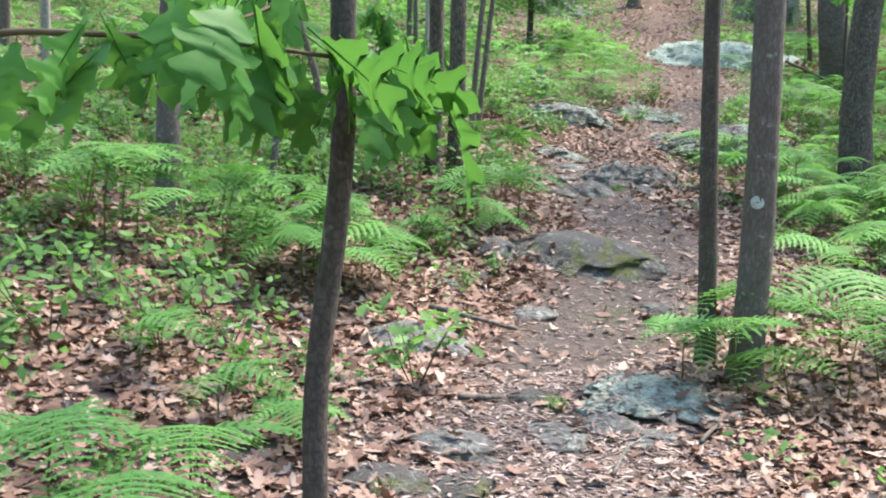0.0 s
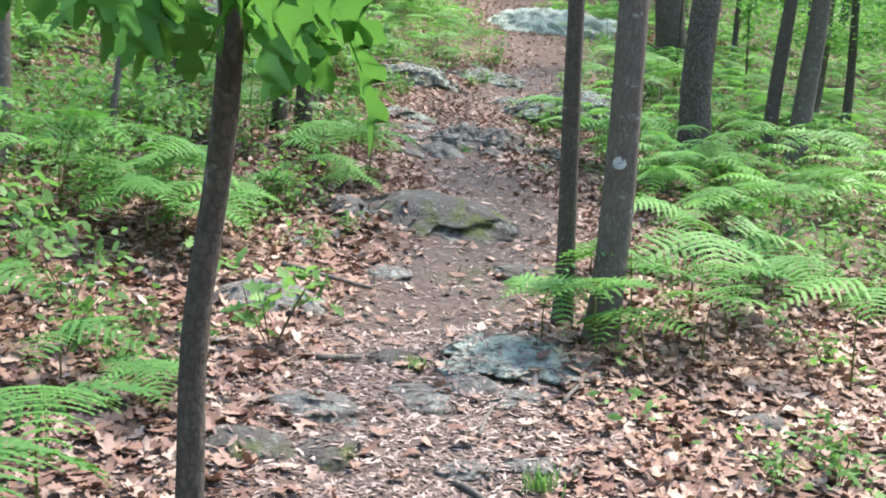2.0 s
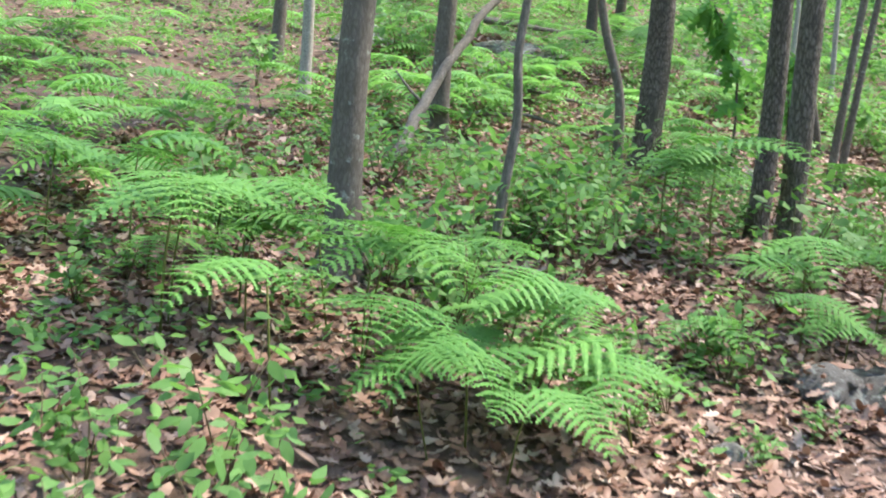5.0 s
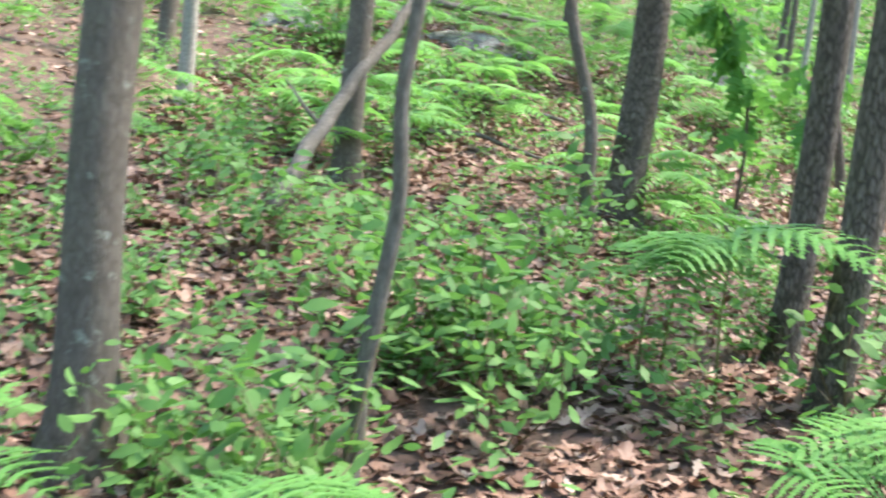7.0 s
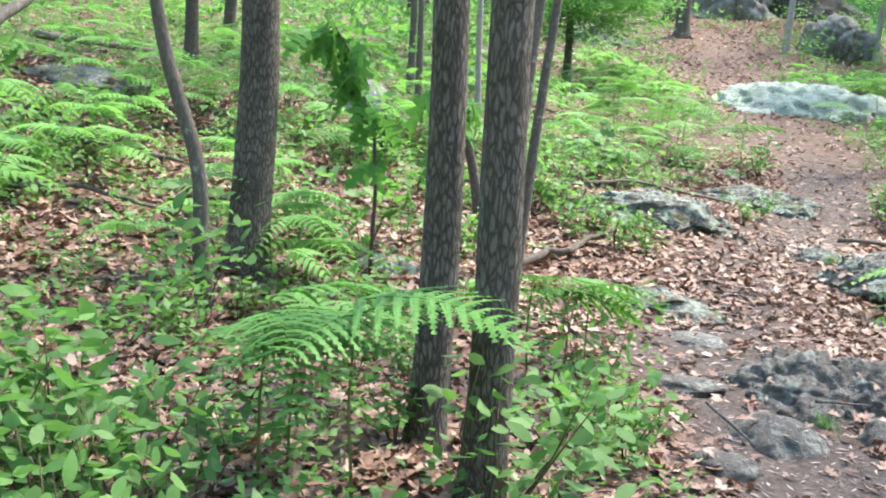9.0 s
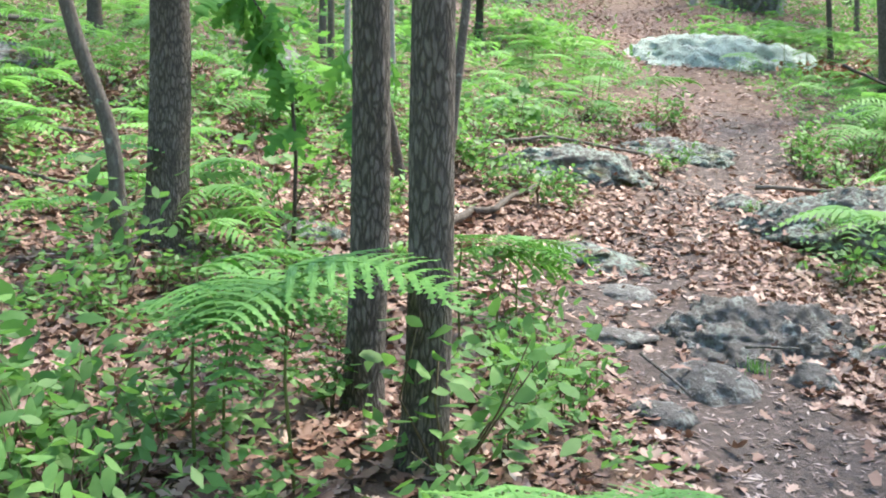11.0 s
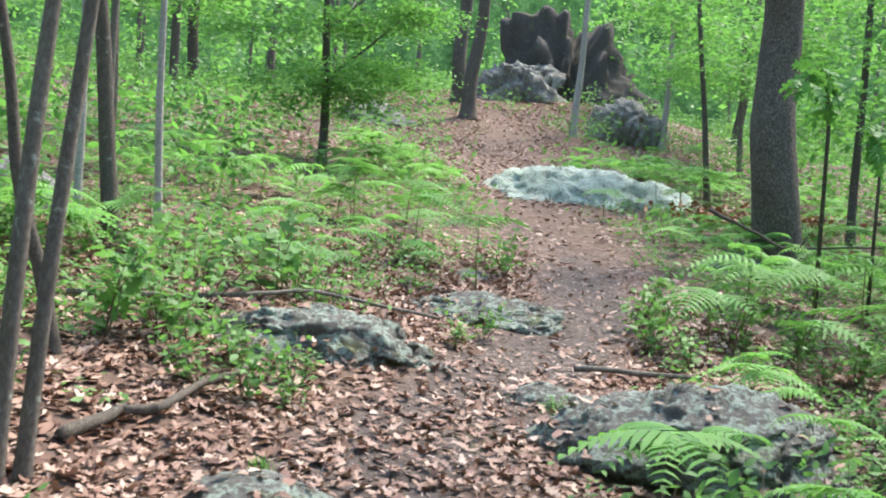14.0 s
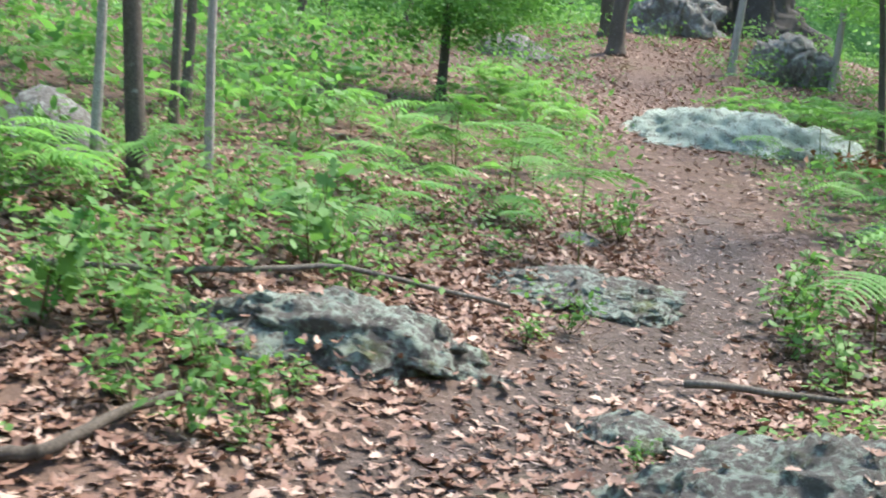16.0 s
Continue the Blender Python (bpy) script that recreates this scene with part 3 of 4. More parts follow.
def rock(x, y, lx, ly, h, turn, mat, label, seed, rough=0.16, sink=0.35, fine=4, flat=0.55, tip=(0, 0), name="rock", up=0.0, knobs=0.09, crags=0.0, peak=0.0, lens=0.6):
    """A weathered stone, sunk into the soil; h is how far it stands out."""
    ROCK_SPOTS.append((x, y, (lx + ly) / 4 * 0.95))
    bm = bmesh.new()
    bmesh.ops.create_icosphere(bm, subdivisions=fine, radius=1.0)
    off = Vector((seed * 3.7, seed * 1.3, seed * 2.1))
    for v in bm.verts:
        p = v.co.copy()
        n = noise.fractal(p * 1.1 + off, 0.9, 2.1, 3) * rough * 2.0 + noise.fractal(p * 3.4 + off, 0.8, 2.2, 4) * rough * 0.75
        cell = noise.voronoi(p * 2.2 + off)[0]
        n += (min(cell[1] - cell[0], 0.25) - 0.12) * rough * 1.4
        if knobs:
            n += knobs * (0.35 - noise.voronoi(p * 4.2 + off)[0][0]) + knobs * 0.6 * (0.3 - noise.voronoi(p * 9.0 + off)[0][0])
        if fine > 3:
            n += noise.fractal(p * 9.0 + off, 0.7, 2.1, 3) * rough * 0.22
        q = p * (1 + n)
        box = max(abs(q.x), abs(q.y))
        q.x, q.y = q.x * (0.8 + 0.25 * abs(q.x) / (box + 0.01)), q.y * (0.8 + 0.25 * abs(q.y) / (box + 0.01))
        if q.z > flat:
            q.z = flat + (q.z - flat) * 0.3
        if q.z < 0.12:
            wide = (1.0 + 0.3 * max(-q.z, 0)) / max(math.hypot(p.x, p.y), 0.35)
            q.x, q.y = q.x * (1 + (wide - 1) * 0.85), q.y * (1 + (wide - 1) * 0.85)
        if peak and q.z > 0:
            k = 1 - peak * min(q.z / (flat + 0.3), 1)
            q.x, q.y = q.x * k, q.y * k
        if q.z > 0:
            q.z *= 1 - lens * min(math.hypot(q.x, q.y), 1.1) ** 2
        v.co = (q.x * lx / 2, q.y * ly / 2, q.z * h * (1 + sink) / (flat + 0.15))
        if crags:
            c, way = v.co * (0.5 / crags) + off, Vector((p.x * 0.6, p.y * 0.6, max(p.z, 0) + 0.15)).normalized()
            lump = 0.45 - noise.voronoi(c)[0][0] + 0.5 * (0.4 - noise.voronoi(c * 2.3)[0][0]) + 0.25 * noise.fractal(c * 4.0, 0.8, 2.1, 3)
            v.co = v.co + way * crags * lump
    bmesh.ops.rotate(bm, verts=bm.verts, cent=(0, 0, 0), matrix=Euler((radians(tip[0]), radians(tip[1]), 0)).to_matrix())
    me = bpy.data.meshes.new(name)
    bm.to_mesh(me)
    bm.free()
    me.materials.append(mat)
    me.polygons.foreach_set("use_smooth", [True] * len(me.polygons))
    ob = tagged(new(name, me), label, "rock", "rocks along the path")
    ob.matrix_basis = pose(x, y, at(x, y) + up - sink * h, 0, 0, turn)
    co = np.empty(len(me.vertices) * 3)
    me.vertices.foreach_get("co", co)
    c, w = math.cos(radians(turn)), math.sin(radians(turn))
    px, py, pz = co.reshape(-1, 3).T
    i, j = np.round((px * c - py * w + x + 4) / 0.04).astype(int), np.round((px * w + py * c + y + 6) / 0.04).astype(int)
    ok = (i >= 0) & (i < TOPS.shape[0]) & (j >= 0) & (j < TOPS.shape[1])
    np.maximum.at(TOPS, (i[ok], j[ok]), pz[ok] + at(x, y) + up - sink * h)
    return ob


def rest_on(x, y):
    """How high the rocks stand over the soil at some places."""
    i, j = np.round((x + 4) / 0.04).astype(int), np.round((y + 6) / 0.04).astype(int)
    ok = (i >= 0) & (i < TOPS.shape[0]) & (j >= 0) & (j < TOPS.shape[1])
    return np.maximum(np.where(ok, TOPS[np.clip(i, 0, TOPS.shape[0] - 1), np.clip(j, 0, TOPS.shape[1] - 1)], -9) - land(x, y), 0)


rock(-0.08, -0.86, 0.6, 0.52, 0.11, -17, ROCK_GREY, "grey angular rock with a mossy rim set in the litter", 1, 0.15, tip=(6, 3))
rock(0.84, -1.86, 0.72, 0.7, 0.055, -10, ROCK_PALE, "pale rock crusted with mint-green lichen at the path's edge", 2, 0.2, fine=5, crags=0.035)
rock(0.2, -2.2, 0.38, 0.41, 0.031, 10, ROCK_GREY, "low grey stone worn flush with the path", 3, 0.2, fine=3)
rock(0.5, -2.14, 0.27, 0.30, 0.037, 40, ROCK_GREY, "small grey stone in the path", 4, 0.25, fine=3)
rock(-0.33, -2.4, 0.47, 0.34, 0.037, -20, ROCK_GREY, "low lichened stone in brown leaves", 5, 0.2, fine=3)
rock(-0.7, -2.78, 0.45, 0.32, 0.050, -12, ROCK_MOSS, "grey stone with green moss at the path's edge", 6, 0.2, fine=3)
rock(-0.38, -2.82, 0.29, 0.23, 0.031, 25, ROCK_MOSS, "small mossy stone in the path", 7, 0.2, fine=3)
rock(0.62, -2.36, 0.29, 0.28, 0.025, 0, ROCK_GREY, "flat grey stone in the path", 8, 0.2, fine=3)
rock(0.28, -1.74, 0.29, 0.28, 0.037, 15, ROCK_MOSS, "small stone with a tuft of moss in the path", 9, 0.25, fine=3)
rock(0.1, -3, 0.22, 0.18, 0.025, 15, ROCK_GREY, "small half-buried stone in the path", 43, 0.25, fine=3)
rock(0.4, -3.05, 0.34, 0.21, 0.025, -15, ROCK_GREY, "small flat stone with a grass tuft beside it", 44, 0.25, fine=3)
rock(0.8, -0.22, 0.31, 0.37, 0.031, -10, ROCK_GREY, "flat grey stone flush with the path", 10, 0.15, fine=3)
rock(0.4, 0.28, 0.20, 0.20, 0.064, 30, ROCK_GREY, "small grey stone in the leaves", 11, 0.2, fine=3)
rock(1.55, 1.05, 1.45, 1.1, 0.21, -30, ROCK_MOSS, "long dark slab with moss on its back beside the path", 12, 0.16, tip=(4, 3), flat=0.5, fine=5, knobs=0.06, up=-0.02)
rock(0.95, 1, 0.40, 0.35, 0.112, 20, ROCK_DARK, "dark broken stone at the slab's end", 13, 0.25)
rock(1.58, -2.75, 0.25, 0.21, 0.043, 0, ROCK_DARK, "small dark stone in dry leaves", 14, 0.15, fine=3)
rock(1.75, -0.25, 0.50, 0.46, 0.031, 0, ROCK_MOSS, "low mossy stone at the path's edge", 15, 0.15, fine=3)
rock(3.5, 4.5, 1.30, 1.15, 0.33, -22, ROCK_DARK, "dark knobbly outcrop beside the path", 16, 0.16, fine=6, flat=1.3, knobs=0.12, crags=0.075, peak=0.55, lens=0.0)
rock(2.8, 3.88, 0.52, 0.50, 0.128, -30, ROCK_DARK, "smooth dark rounded stone in the path", 17, 0.12)
rock(2.32, 3.47, 0.32, 0.28, 0.072, 10, ROCK_DARK, "dark stone half buried in leaves", 18, 0.25, fine=3)
rock(3.36, 3.86, 0.28, 0.24, 0.096, 0, ROCK_DARK, "dark stone below the outcrop", 19, 0.25, fine=3)
rock(4.1, 4.1, 0.60, 0.50, 0.056, -20, ROCK_DARK, "low dark stone worn by feet", 20, 0.2)
rock(3.7, 3.4, 0.36, 0.30, 0.056, 15, ROCK_DARK, "low dark stone in the path", 45, 0.2, fine=3)
rock(5.78, 6.62, 1.75, 1.55, 0.36, -20, ROCK_LICHEN, "broad boulder crusted with grey-green lichen beside the path", 21, 0.17, fine=6, flat=0.55, tip=(5, 0), knobs=0.12, crags=0.06, lens=0.35)
rock(5.35, 7.6, 0.55, 0.45, 0.12, -20, ROCK_LICHEN, "low lichened stone with moss behind the boulder", 46, 0.2)
rock(4.22, 8.36, 1.55, 0.85, 0.2, -17, ROCK_LICHEN, "long lichen-grey ledge in the leaves", 22, 0.2, fine=6, flat=0.5, tip=(9, 7), knobs=0.1, crags=0.045, lens=0.35, sink=1.2)
rock(6.0, 9.95, 1.55, 1.1, 0.14, -12, ROCK_LICHEN, "flat lichened ledge at the path's edge", 23, 0.2, fine=6, flat=0.5, tip=(6, 0), knobs=0.1, crags=0.045, lens=0.35, sink=0.7)
rock(12.5, 20.0, 5.0, 3.9, 0.6, -12, ROCK_PALE, "wide pale rock dome covered in mint-grey lichen", 24, 0.12, fine=6, flat=0.85, sink=1.2, tip=(4, 0), knobs=0.08, crags=0.16, lens=0.3)
rock(20.4, 35.6, 4.40, 4.00, 2.700, -20, ROCK_SHADE, "huge shade-darkened boulder with an overhang on the slope", 25, 0.34, fine=5, flat=0.9, knobs=0.12, crags=0.3, up=0.2, peak=0.2, name="boulder", lens=0.0)
rock(18.4, 34.4, 2.40, 1.80, 0.800, -20, ROCK_GREY, "grey boulder leaning beside the huge one", 26, 0.3, fine=5, knobs=0.1, crags=0.25, up=0.2, name="boulder", lens=0.0)
rock(19.1, 28.9, 1.90, 2.20, 0.950, -25, ROCK_GREY, "grey slanting slab below the boulder", 27, 0.3, fine=5, knobs=0.1, crags=0.2, tip=(14, 4), name="boulder", lens=0.0)
rock(2.56, 12.7, 0.95, 0.80, 0.400, 10, ROCK_GREY, "grey jagged rock on the bank under a birch", 28, 0.25)
rock(3.2, 6.1, 0.62, 0.60, 0.080, -20, ROCK_LICHEN, "low lichened stone with moss in the leaves", 29, 0.2)
rock(10.8, 13, 1.10, 0.60, 0.240, -20, ROCK_GREY, "grey stone at the big oak's foot", 30, 0.2)
rock(2.65, 4.55, 0.45, 0.28, 0.040, -10, ROCK_DARK, "dark flat stone in the path", 31, 0.2, fine=3)
rock(3.15, 5.4, 0.50, 0.40, 0.048, 10, ROCK_GREY, "grey flat stone under a fern", 32, 0.2, fine=3)
rock(-0.6, 11.3, 1.60, 0.80, 0.160, 10, ROCK_GREY, "grey ledge up the fern bank", 33, 0.2)
rock(-2.5, 10.6, 0.70, 0.50, 0.220, 0, ROCK_GREY, "grey stone up the bank", 34, 0.25)
rock(12.3, 31, 2.20, 1.60, 0.600, -20, ROCK_DARK, "dark rock on the brown slope", 35, 0.25)
rock(6.75, 11.8, 0.40, 0.35, 0.080, -20, ROCK_GREY, "grey stone beside the path", 36, 0.2, fine=3)
rock(1.5, 6.3, 0.50, 0.40, 0.112, 0, ROCK_LICHEN, "lichened stone behind the oak pair", 37, 0.2, fine=3)
rock(14.2, 21.5, 1.40, 0.80, 0.400, 20, ROCK_DARK, "dark stone behind the pale dome", 38, 0.25)
rock(-0.35, 3.3, 0.40, 0.35, 0.080, 0, ROCK_GREY, "grey stone hidden in shrubs", 39, 0.25, fine=3)


# ---- logs and sticks ----
def stick(points, r0, r1, label, mat=BARK_DEAD, name="fallen_branch", seed=0, twigs=()):
    pts = [(x, y, at(x, y) + h) for x, y, h in points]
    dense = []
    for a, b in zip(pts, pts[1:]):
        for k in range(6):
            dense.append(tuple(a[i] + (b[i] - a[i]) * k / 6 for i in range(3)))
    dense.append(pts[-1])
    r = np.random.default_rng(seed)
    base = np.asarray(dense[0])
    wob = np.asarray(dense) - base + r.normal(0, r0 * 0.22, (len(dense), 3))
    radii = np.linspace(r0, r1, len(dense))
    ob = tagged(new(name, mesh_of(name, *tube(wob, radii, 9, 0.07, seed), mat)), label, "branch", "fallen wood")
    ob.matrix_basis = pose(*base)
    for k, dx, dy, dz in twigs:
        p = wob[int(k * (len(wob) - 1))]
        line = [p, p + np.array((dx, dy, dz)) * 0.5 + r.normal(0, 0.01, 3), p + np.array((dx, dy, dz))]
        piece("twig", mesh_of("twig", *tube(line, [r1 * 0.9, r1 * 0.6, r1 * 0.25], 6, 0.05, seed), mat), ob)
    return ob


stick([(2.5, 6.72, 0.03), (2.78, 6.98, 0.05), (2.95, 7.0, 0.06), (3.25, 7.38, 0.06), (3.52, 7.55, 0.1)], 0.034, 0.016, "crooked dead branch lying in brown leaves", BARK_DARK, seed=1, twigs=((0.6, 0.1, 0.25, 0.05),))
stick([(0.1, -0.42, 0.05), (0.55, -0.66, 0.03)], 0.016, 0.01, "short dead stick lying beside a rock", seed=2)
stick([(-0.12, -1.84, 0.02), (0.1, -1.8, 0.02)], 0.014, 0.01, "short brown stick lying across the path", seed=3)
stick([(0.25, -2.75, 0.02), (0.45, -2.45, 0.03)], 0.009, 0.006, "thin curved stick on the path", seed=4)
stick([(0.75, -2.5, 0.02), (1.0, -2.25, 0.03)], 0.01, 0.006, "thin dark stick beside the pale rock", seed=5)
stick([(0.0, -3.1, 0.015), (0.08, -3.4, 0.02)], 0.012, 0.009, "dead stick lying along the path", seed=6)
stick([(2.5, 3.95, 0.12), (2.62, 3.7, 0.03)], 0.008, 0.005, "thin pale stick leaning on a dark stone", seed=7)
stick([(3.15, 4.1, 0.1), (3.35, 3.95, 0.12)], 0.008, 0.005, "thin pale stick on the outcrop's foot", seed=8)
stick([(-1.35, 4.4, 0.08), (-1.15, 5.3, 0.55), (-0.85, 5.9, 1.1), (-0.2, 6.9, 1.75), (0.2, 7.6, 2.2)], 0.05, 0.02, "long dead branch leaning against a grey tree", seed=9,
      twigs=((0.2, -0.25, 0.1, 0.25), (0.75, 0.3, -0.2, 0.3), (0.85, 0.4, 0.2, 0.1)))
stick([(-0.95, 7.0, 0.1), (-0.4, 7.1, 0.12), (0.2, 7.0, 0.08)], 0.022, 0.012, "dead branch lying in the undergrowth", seed=10)
stick([(-1.2, 12.6, 0.25), (0.1, 13.3, 0.2)], 0.05, 0.03, "grey fallen limb up the bank", seed=11)
stick([(-0.7, 8.4, 0.2), (0.3, 8.1, 0.15)], 0.025, 0.015, "dead limb lying in ferns", seed=12)
stick([(2.7, 9.1, 0.08), (3.5, 8.9, 0.1), (4.3, 9.0, 0.2), (5.2, 8.9, 0.12)], 0.02, 0.012, "long thin dead branch lying behind the ledge", seed=13)
stick([(5.9, 8.2, 0.06), (6.8, 8.0, 0.08)], 0.022, 0.015, "dead branch behind the boulder", seed=14)
stick([(5.6, 6.0, 0.03), (6.2, 6.15, 0.16)], 0.018, 0.01, "pale dead branch against the boulder's foot", seed=15)
stick([(3.1, 0.2, 0.05), (4.4, 0.6, 0.1)], 0.03, 0.02, "dead branch lying under the ferns", seed=16)
stick([(-1.1, -0.95, 0.03), (-0.98, -0.86, 0.045), (-0.86, -0.84, 0.03)], 0.014, 0.008, "short pale piece of dead wood in the leaves", BARK_PALE, seed=17)
stick([(1.1, 5.6, 0.05), (1.6, 5.2, 0.12), (2.2, 5.3, 0.05)], 0.018, 0.01, "dead branch lying behind the oak pair", seed=18)


stick([(10.1, 12.6, 0.75), (10.9, 12.25, 0.45), (11.75, 11.55, 0.6)], 0.025, 0.01, "long thin dead branch springing across the oak's foot", BARK_DARK, seed=19,
      twigs=((0.3, -0.2, 0.1, 0.25), (0.6, 0.1, -0.2, 0.3)))


def build_dead_ferns():
    """Rusty dead fronds left from last year beside the pale dome."""
    r = np.random.default_rng(41)
    n = 900
    p = np.stack([r.normal(13.9, 0.7, n), r.normal(16.6, 0.5, n), np.zeros(n)], 1)
    p[:, 2] = land(p[:, 0], p[:, 1]) + r.uniform(0.02, 0.3, n)
    v, f = scatter_leaves(SMALL, p, r.uniform(0.08, 0.2, n), 0.6, r, 0.4)
    tagged(new("dead_ferns", big_mesh("dead_ferns", v, f, RUST)), "rust-brown dead ferns beside the pale rock dome", "ferns", kind="stuff")


build_dead_ferns()


def grass_tuft(x, y, blades, high, seed):
    r = np.random.default_rng(seed)
    verts, faces = [], []
    for i in range(blades):
        a, lean, h = r.uniform(0, 6.28), r.uniform(0.1, 0.7), high * r.uniform(0.5, 1.1)
        d = np.array((math.cos(a), math.sin(a), 0))
        s = np.array((-math.sin(a), math.cos(a), 0)) * 0.0025
        o = np.array((*r.normal(0, 0.03, 2), -0.01))
        k = len(verts)
        mid, tip = o + d * lean * h * 0.4 + (0, 0, h * 0.6), o + d * lean * h + (0, 0, h)
        verts += [o - s, o + s, mid + s, mid - s, tip]
        faces += [(k, k + 1, k + 2, k + 3), (k + 3, k + 2, k + 4)]
    ob = tagged(new("grass_tuft", mesh_of("grass_tuft", verts, faces, SHRUB_LEAF, False)), "small tuft of thin green grass in the path", "grass")
    ob.matrix_basis = pose(x, y, at(x, y))


grass_tuft(0.28, -3.22, 70, 0.1, 1)
grass_tuft(0.33, -1.9, 40, 0.07, 2)
grass_tuft(3.15, 4.0, 30, 0.1, 3)
grass_tuft(3.3, 6.4, 60, 0.08, 4)
grass_tuft(5.3, 6.2, 40, 0.09, 5)


# ---- ferns ----
def frond_mesh(length, width, droop, seed, pairs=15):
    """A triangular bracken blade that arches over and hangs, its side leaflets cut into small lobes and drooping too."""
    r = np.random.default_rng(seed)
    verts, faces = [], []

    def tri(a, b, c):
        n = len(verts)
        verts.extend((a, b, c))
        faces.append((n, n + 1, n + 2))

    def along(s):
        return Vector((0, length * s * (1 - 0.12 * s * s), length * (0.2 * s - droop * s * s)))

    for i in range(pairs):
        s = 0.03 + 0.95 * (i / (pairs - 1)) ** 0.9
        root = along(s)
        reach = width * (1 - s) ** 0.8 * (0.8 + 0.2 * min(1, s * 7)) * r.uniform(0.9, 1.06) + 0.006
        for side in (-1, 1):
            way = Vector((side, 0.35 + 0.3 * s, 0)).normalized()
            cross = Vector((-0.35 * side, 1, 0)).normalized()
            sag = r.uniform(0.12, 0.34)

            def out(u):
                return root + way * reach * u + Vector((0, 0, 0.06 * reach * u - sag * reach * u * u))

            lobes = max(3, int(reach / 0.015))
            blade = min(0.021, reach * 0.3) * 0.5
            for u, w, wx, wy in ((0, 0.4, 1.0, 0.8), (0.4, 0.75, 0.8, 0.45), (0.75, 1.0, 0.45, 0.0)):
                p, q = out(u), out(w)
                tri(p - cross * blade * wx, p + cross * blade * wx, q + cross * blade * wy)
                if wy:
                    tri(p - cross * blade * wx, q + cross * blade * wy, q - cross * blade * wy)
            for k in range(lobes):
                a, b = out(k / lobes), out(min((k + 1.15) / lobes, 1))
                wide = min(0.021, reach * 0.3) * (1 - 0.8 * (k / lobes) ** 1.3) * r.uniform(0.85, 1.1)
                for e in (-1, 1):
                    tri(a, b, (a + b) / 2 + cross * e * wide + way * reach * 0.35 / lobes + Vector((0, 0, -0.25 * wide + r.normal(0, 0.002))))
    rachis = tube([along(k / 6) for k in range(7)], [0.0022 * (1.1 - k / 7) + 0.0006 for k in range(7)], 4, 0, seed)
    v, f = merged([(verts, faces), rachis])
    return mesh_of("frond", v, f, FERN_LEAF, False)


FRONDS = [frond_mesh(0.46, 0.23, 0.44, 1, 13), frond_mesh(0.44, 0.22, 0.54, 2, 13), frond_mesh(0.37, 0.19, 0.5, 3, 11), frond_mesh(0.33, 0.17, 0.42, 4, 10)]
STIPES = [mesh_of("fern", *tube([(0, 0, -0.03), (0.01, 0.005, h * 0.5), (0.0, 0.03, h)], [0.005, 0.004, 0.003], 6), GREEN_STEM) for h in (0.27, 0.38, 0.5)]


def open_way(x, y):
    """The heading, in degrees from +y to the left, towards the light over the path and down the slope."""
    e = 0.2
    g = [float(off_trail(np.array(x + dx), np.array(y + dy))) for dx, dy in ((e, 0), (-e, 0), (0, e), (0, -e))]
    gx, gy = g[1] - g[0], g[3] - g[2]
    n = math.hypot(gx, gy) + 1e-6
    return math.degrees(math.atan2(-(0.55 * gx / n), 0.55 * gy / n - 0.8))


def fern(x, y, scale, seed, tall=1, spread=3, turn=None):
    r = np.random.default_rng(seed)
    high = (0.27, 0.38, 0.5)[tall]
    ob = tagged(new("fern", STIPES[tall]), "bright green bracken fern with spreading triangular fronds", "fern", "bracken ferns")
    yaw = open_way(x, y) + r.normal(0, 35) if turn is None else turn
    ob.matrix_basis = pose(x, y, at(x, y), r.normal(0, 5), r.normal(0, 5), yaw) @ Matrix.Scale(scale * 1.15, 4)
    for i in range(spread):
        a = (0, 72, -72, 150, -150)[i] + r.normal(0, 8)
        piece("frond", FRONDS[int(r.integers(0, 2)) + (2 if i else 0)], ob, "",
              pose(0, 0.03, high - (0.0 if i == 0 else 0.035 * ((i + 1) // 2)), r.uniform(-6, 12), r.normal(0, 9), a))
    return ob


FERN_SPOTS = [(1.62, -1.62, 1.1, 1), (1.5, -1.95, 0.9, 0), (1.2, -2.0, 0.85, 1), (1.05, -1.72, 0.8, 1), (1.75, -2.05, 0.9, 1), (2.1, -1.8, 1.0, 1), (2.6, -1.5, 1.0, 1), (2.19, -1.31, 1.15, 1), (2.74, -0.97, 1.1, 1), (3.48, -0.46, 1.15, 2), (4.29, 0.0, 1.2, 2), (3.67, 0.43, 1.1, 1), (2.74, -0.23, 1.0, 1),
              (2.08, -0.4, 0.8, 0), (4.83, 1.63, 1.2, 1), (6.09, 2.43, 1.3, 2), (5.5, 1.28, 1.2, 1), (4.85, 2.52, 1.2, 1), (5.93, 2.91, 1.2, 2)]
FERN_SPOTS += [(-1.55, -3.75, 0.95, 1), (-1.35, -3.35, 0.95, 1), (-1.75, -3.3, 1.0, 1), (-1.24, -0.15, 0.95, 2), (-1.2, 0.75, 0.85, 2), (-2.6, 1.2, 0.95, 2), (0.02, 0.05, 1.0, 1),
               (-0.69, -0.2, 0.7, 2), (-2.3, 1.7, 0.95, 1), (-0.42, -0.27, 0.8, 1), (-1.8, 0.4, 1.2, 2), (-1.7, 0.75, 1.1, 1), (-1.0, 0.35, 0.95, 2), (-0.65, 0.9, 0.8, 2), (-0.35, 0.3, 0.9, 2), (-1.5, 0.55, 0.9, 2), (-0.3, 0.75, 0.8, 1), (-2.9, 0.8, 0.9, 2)]
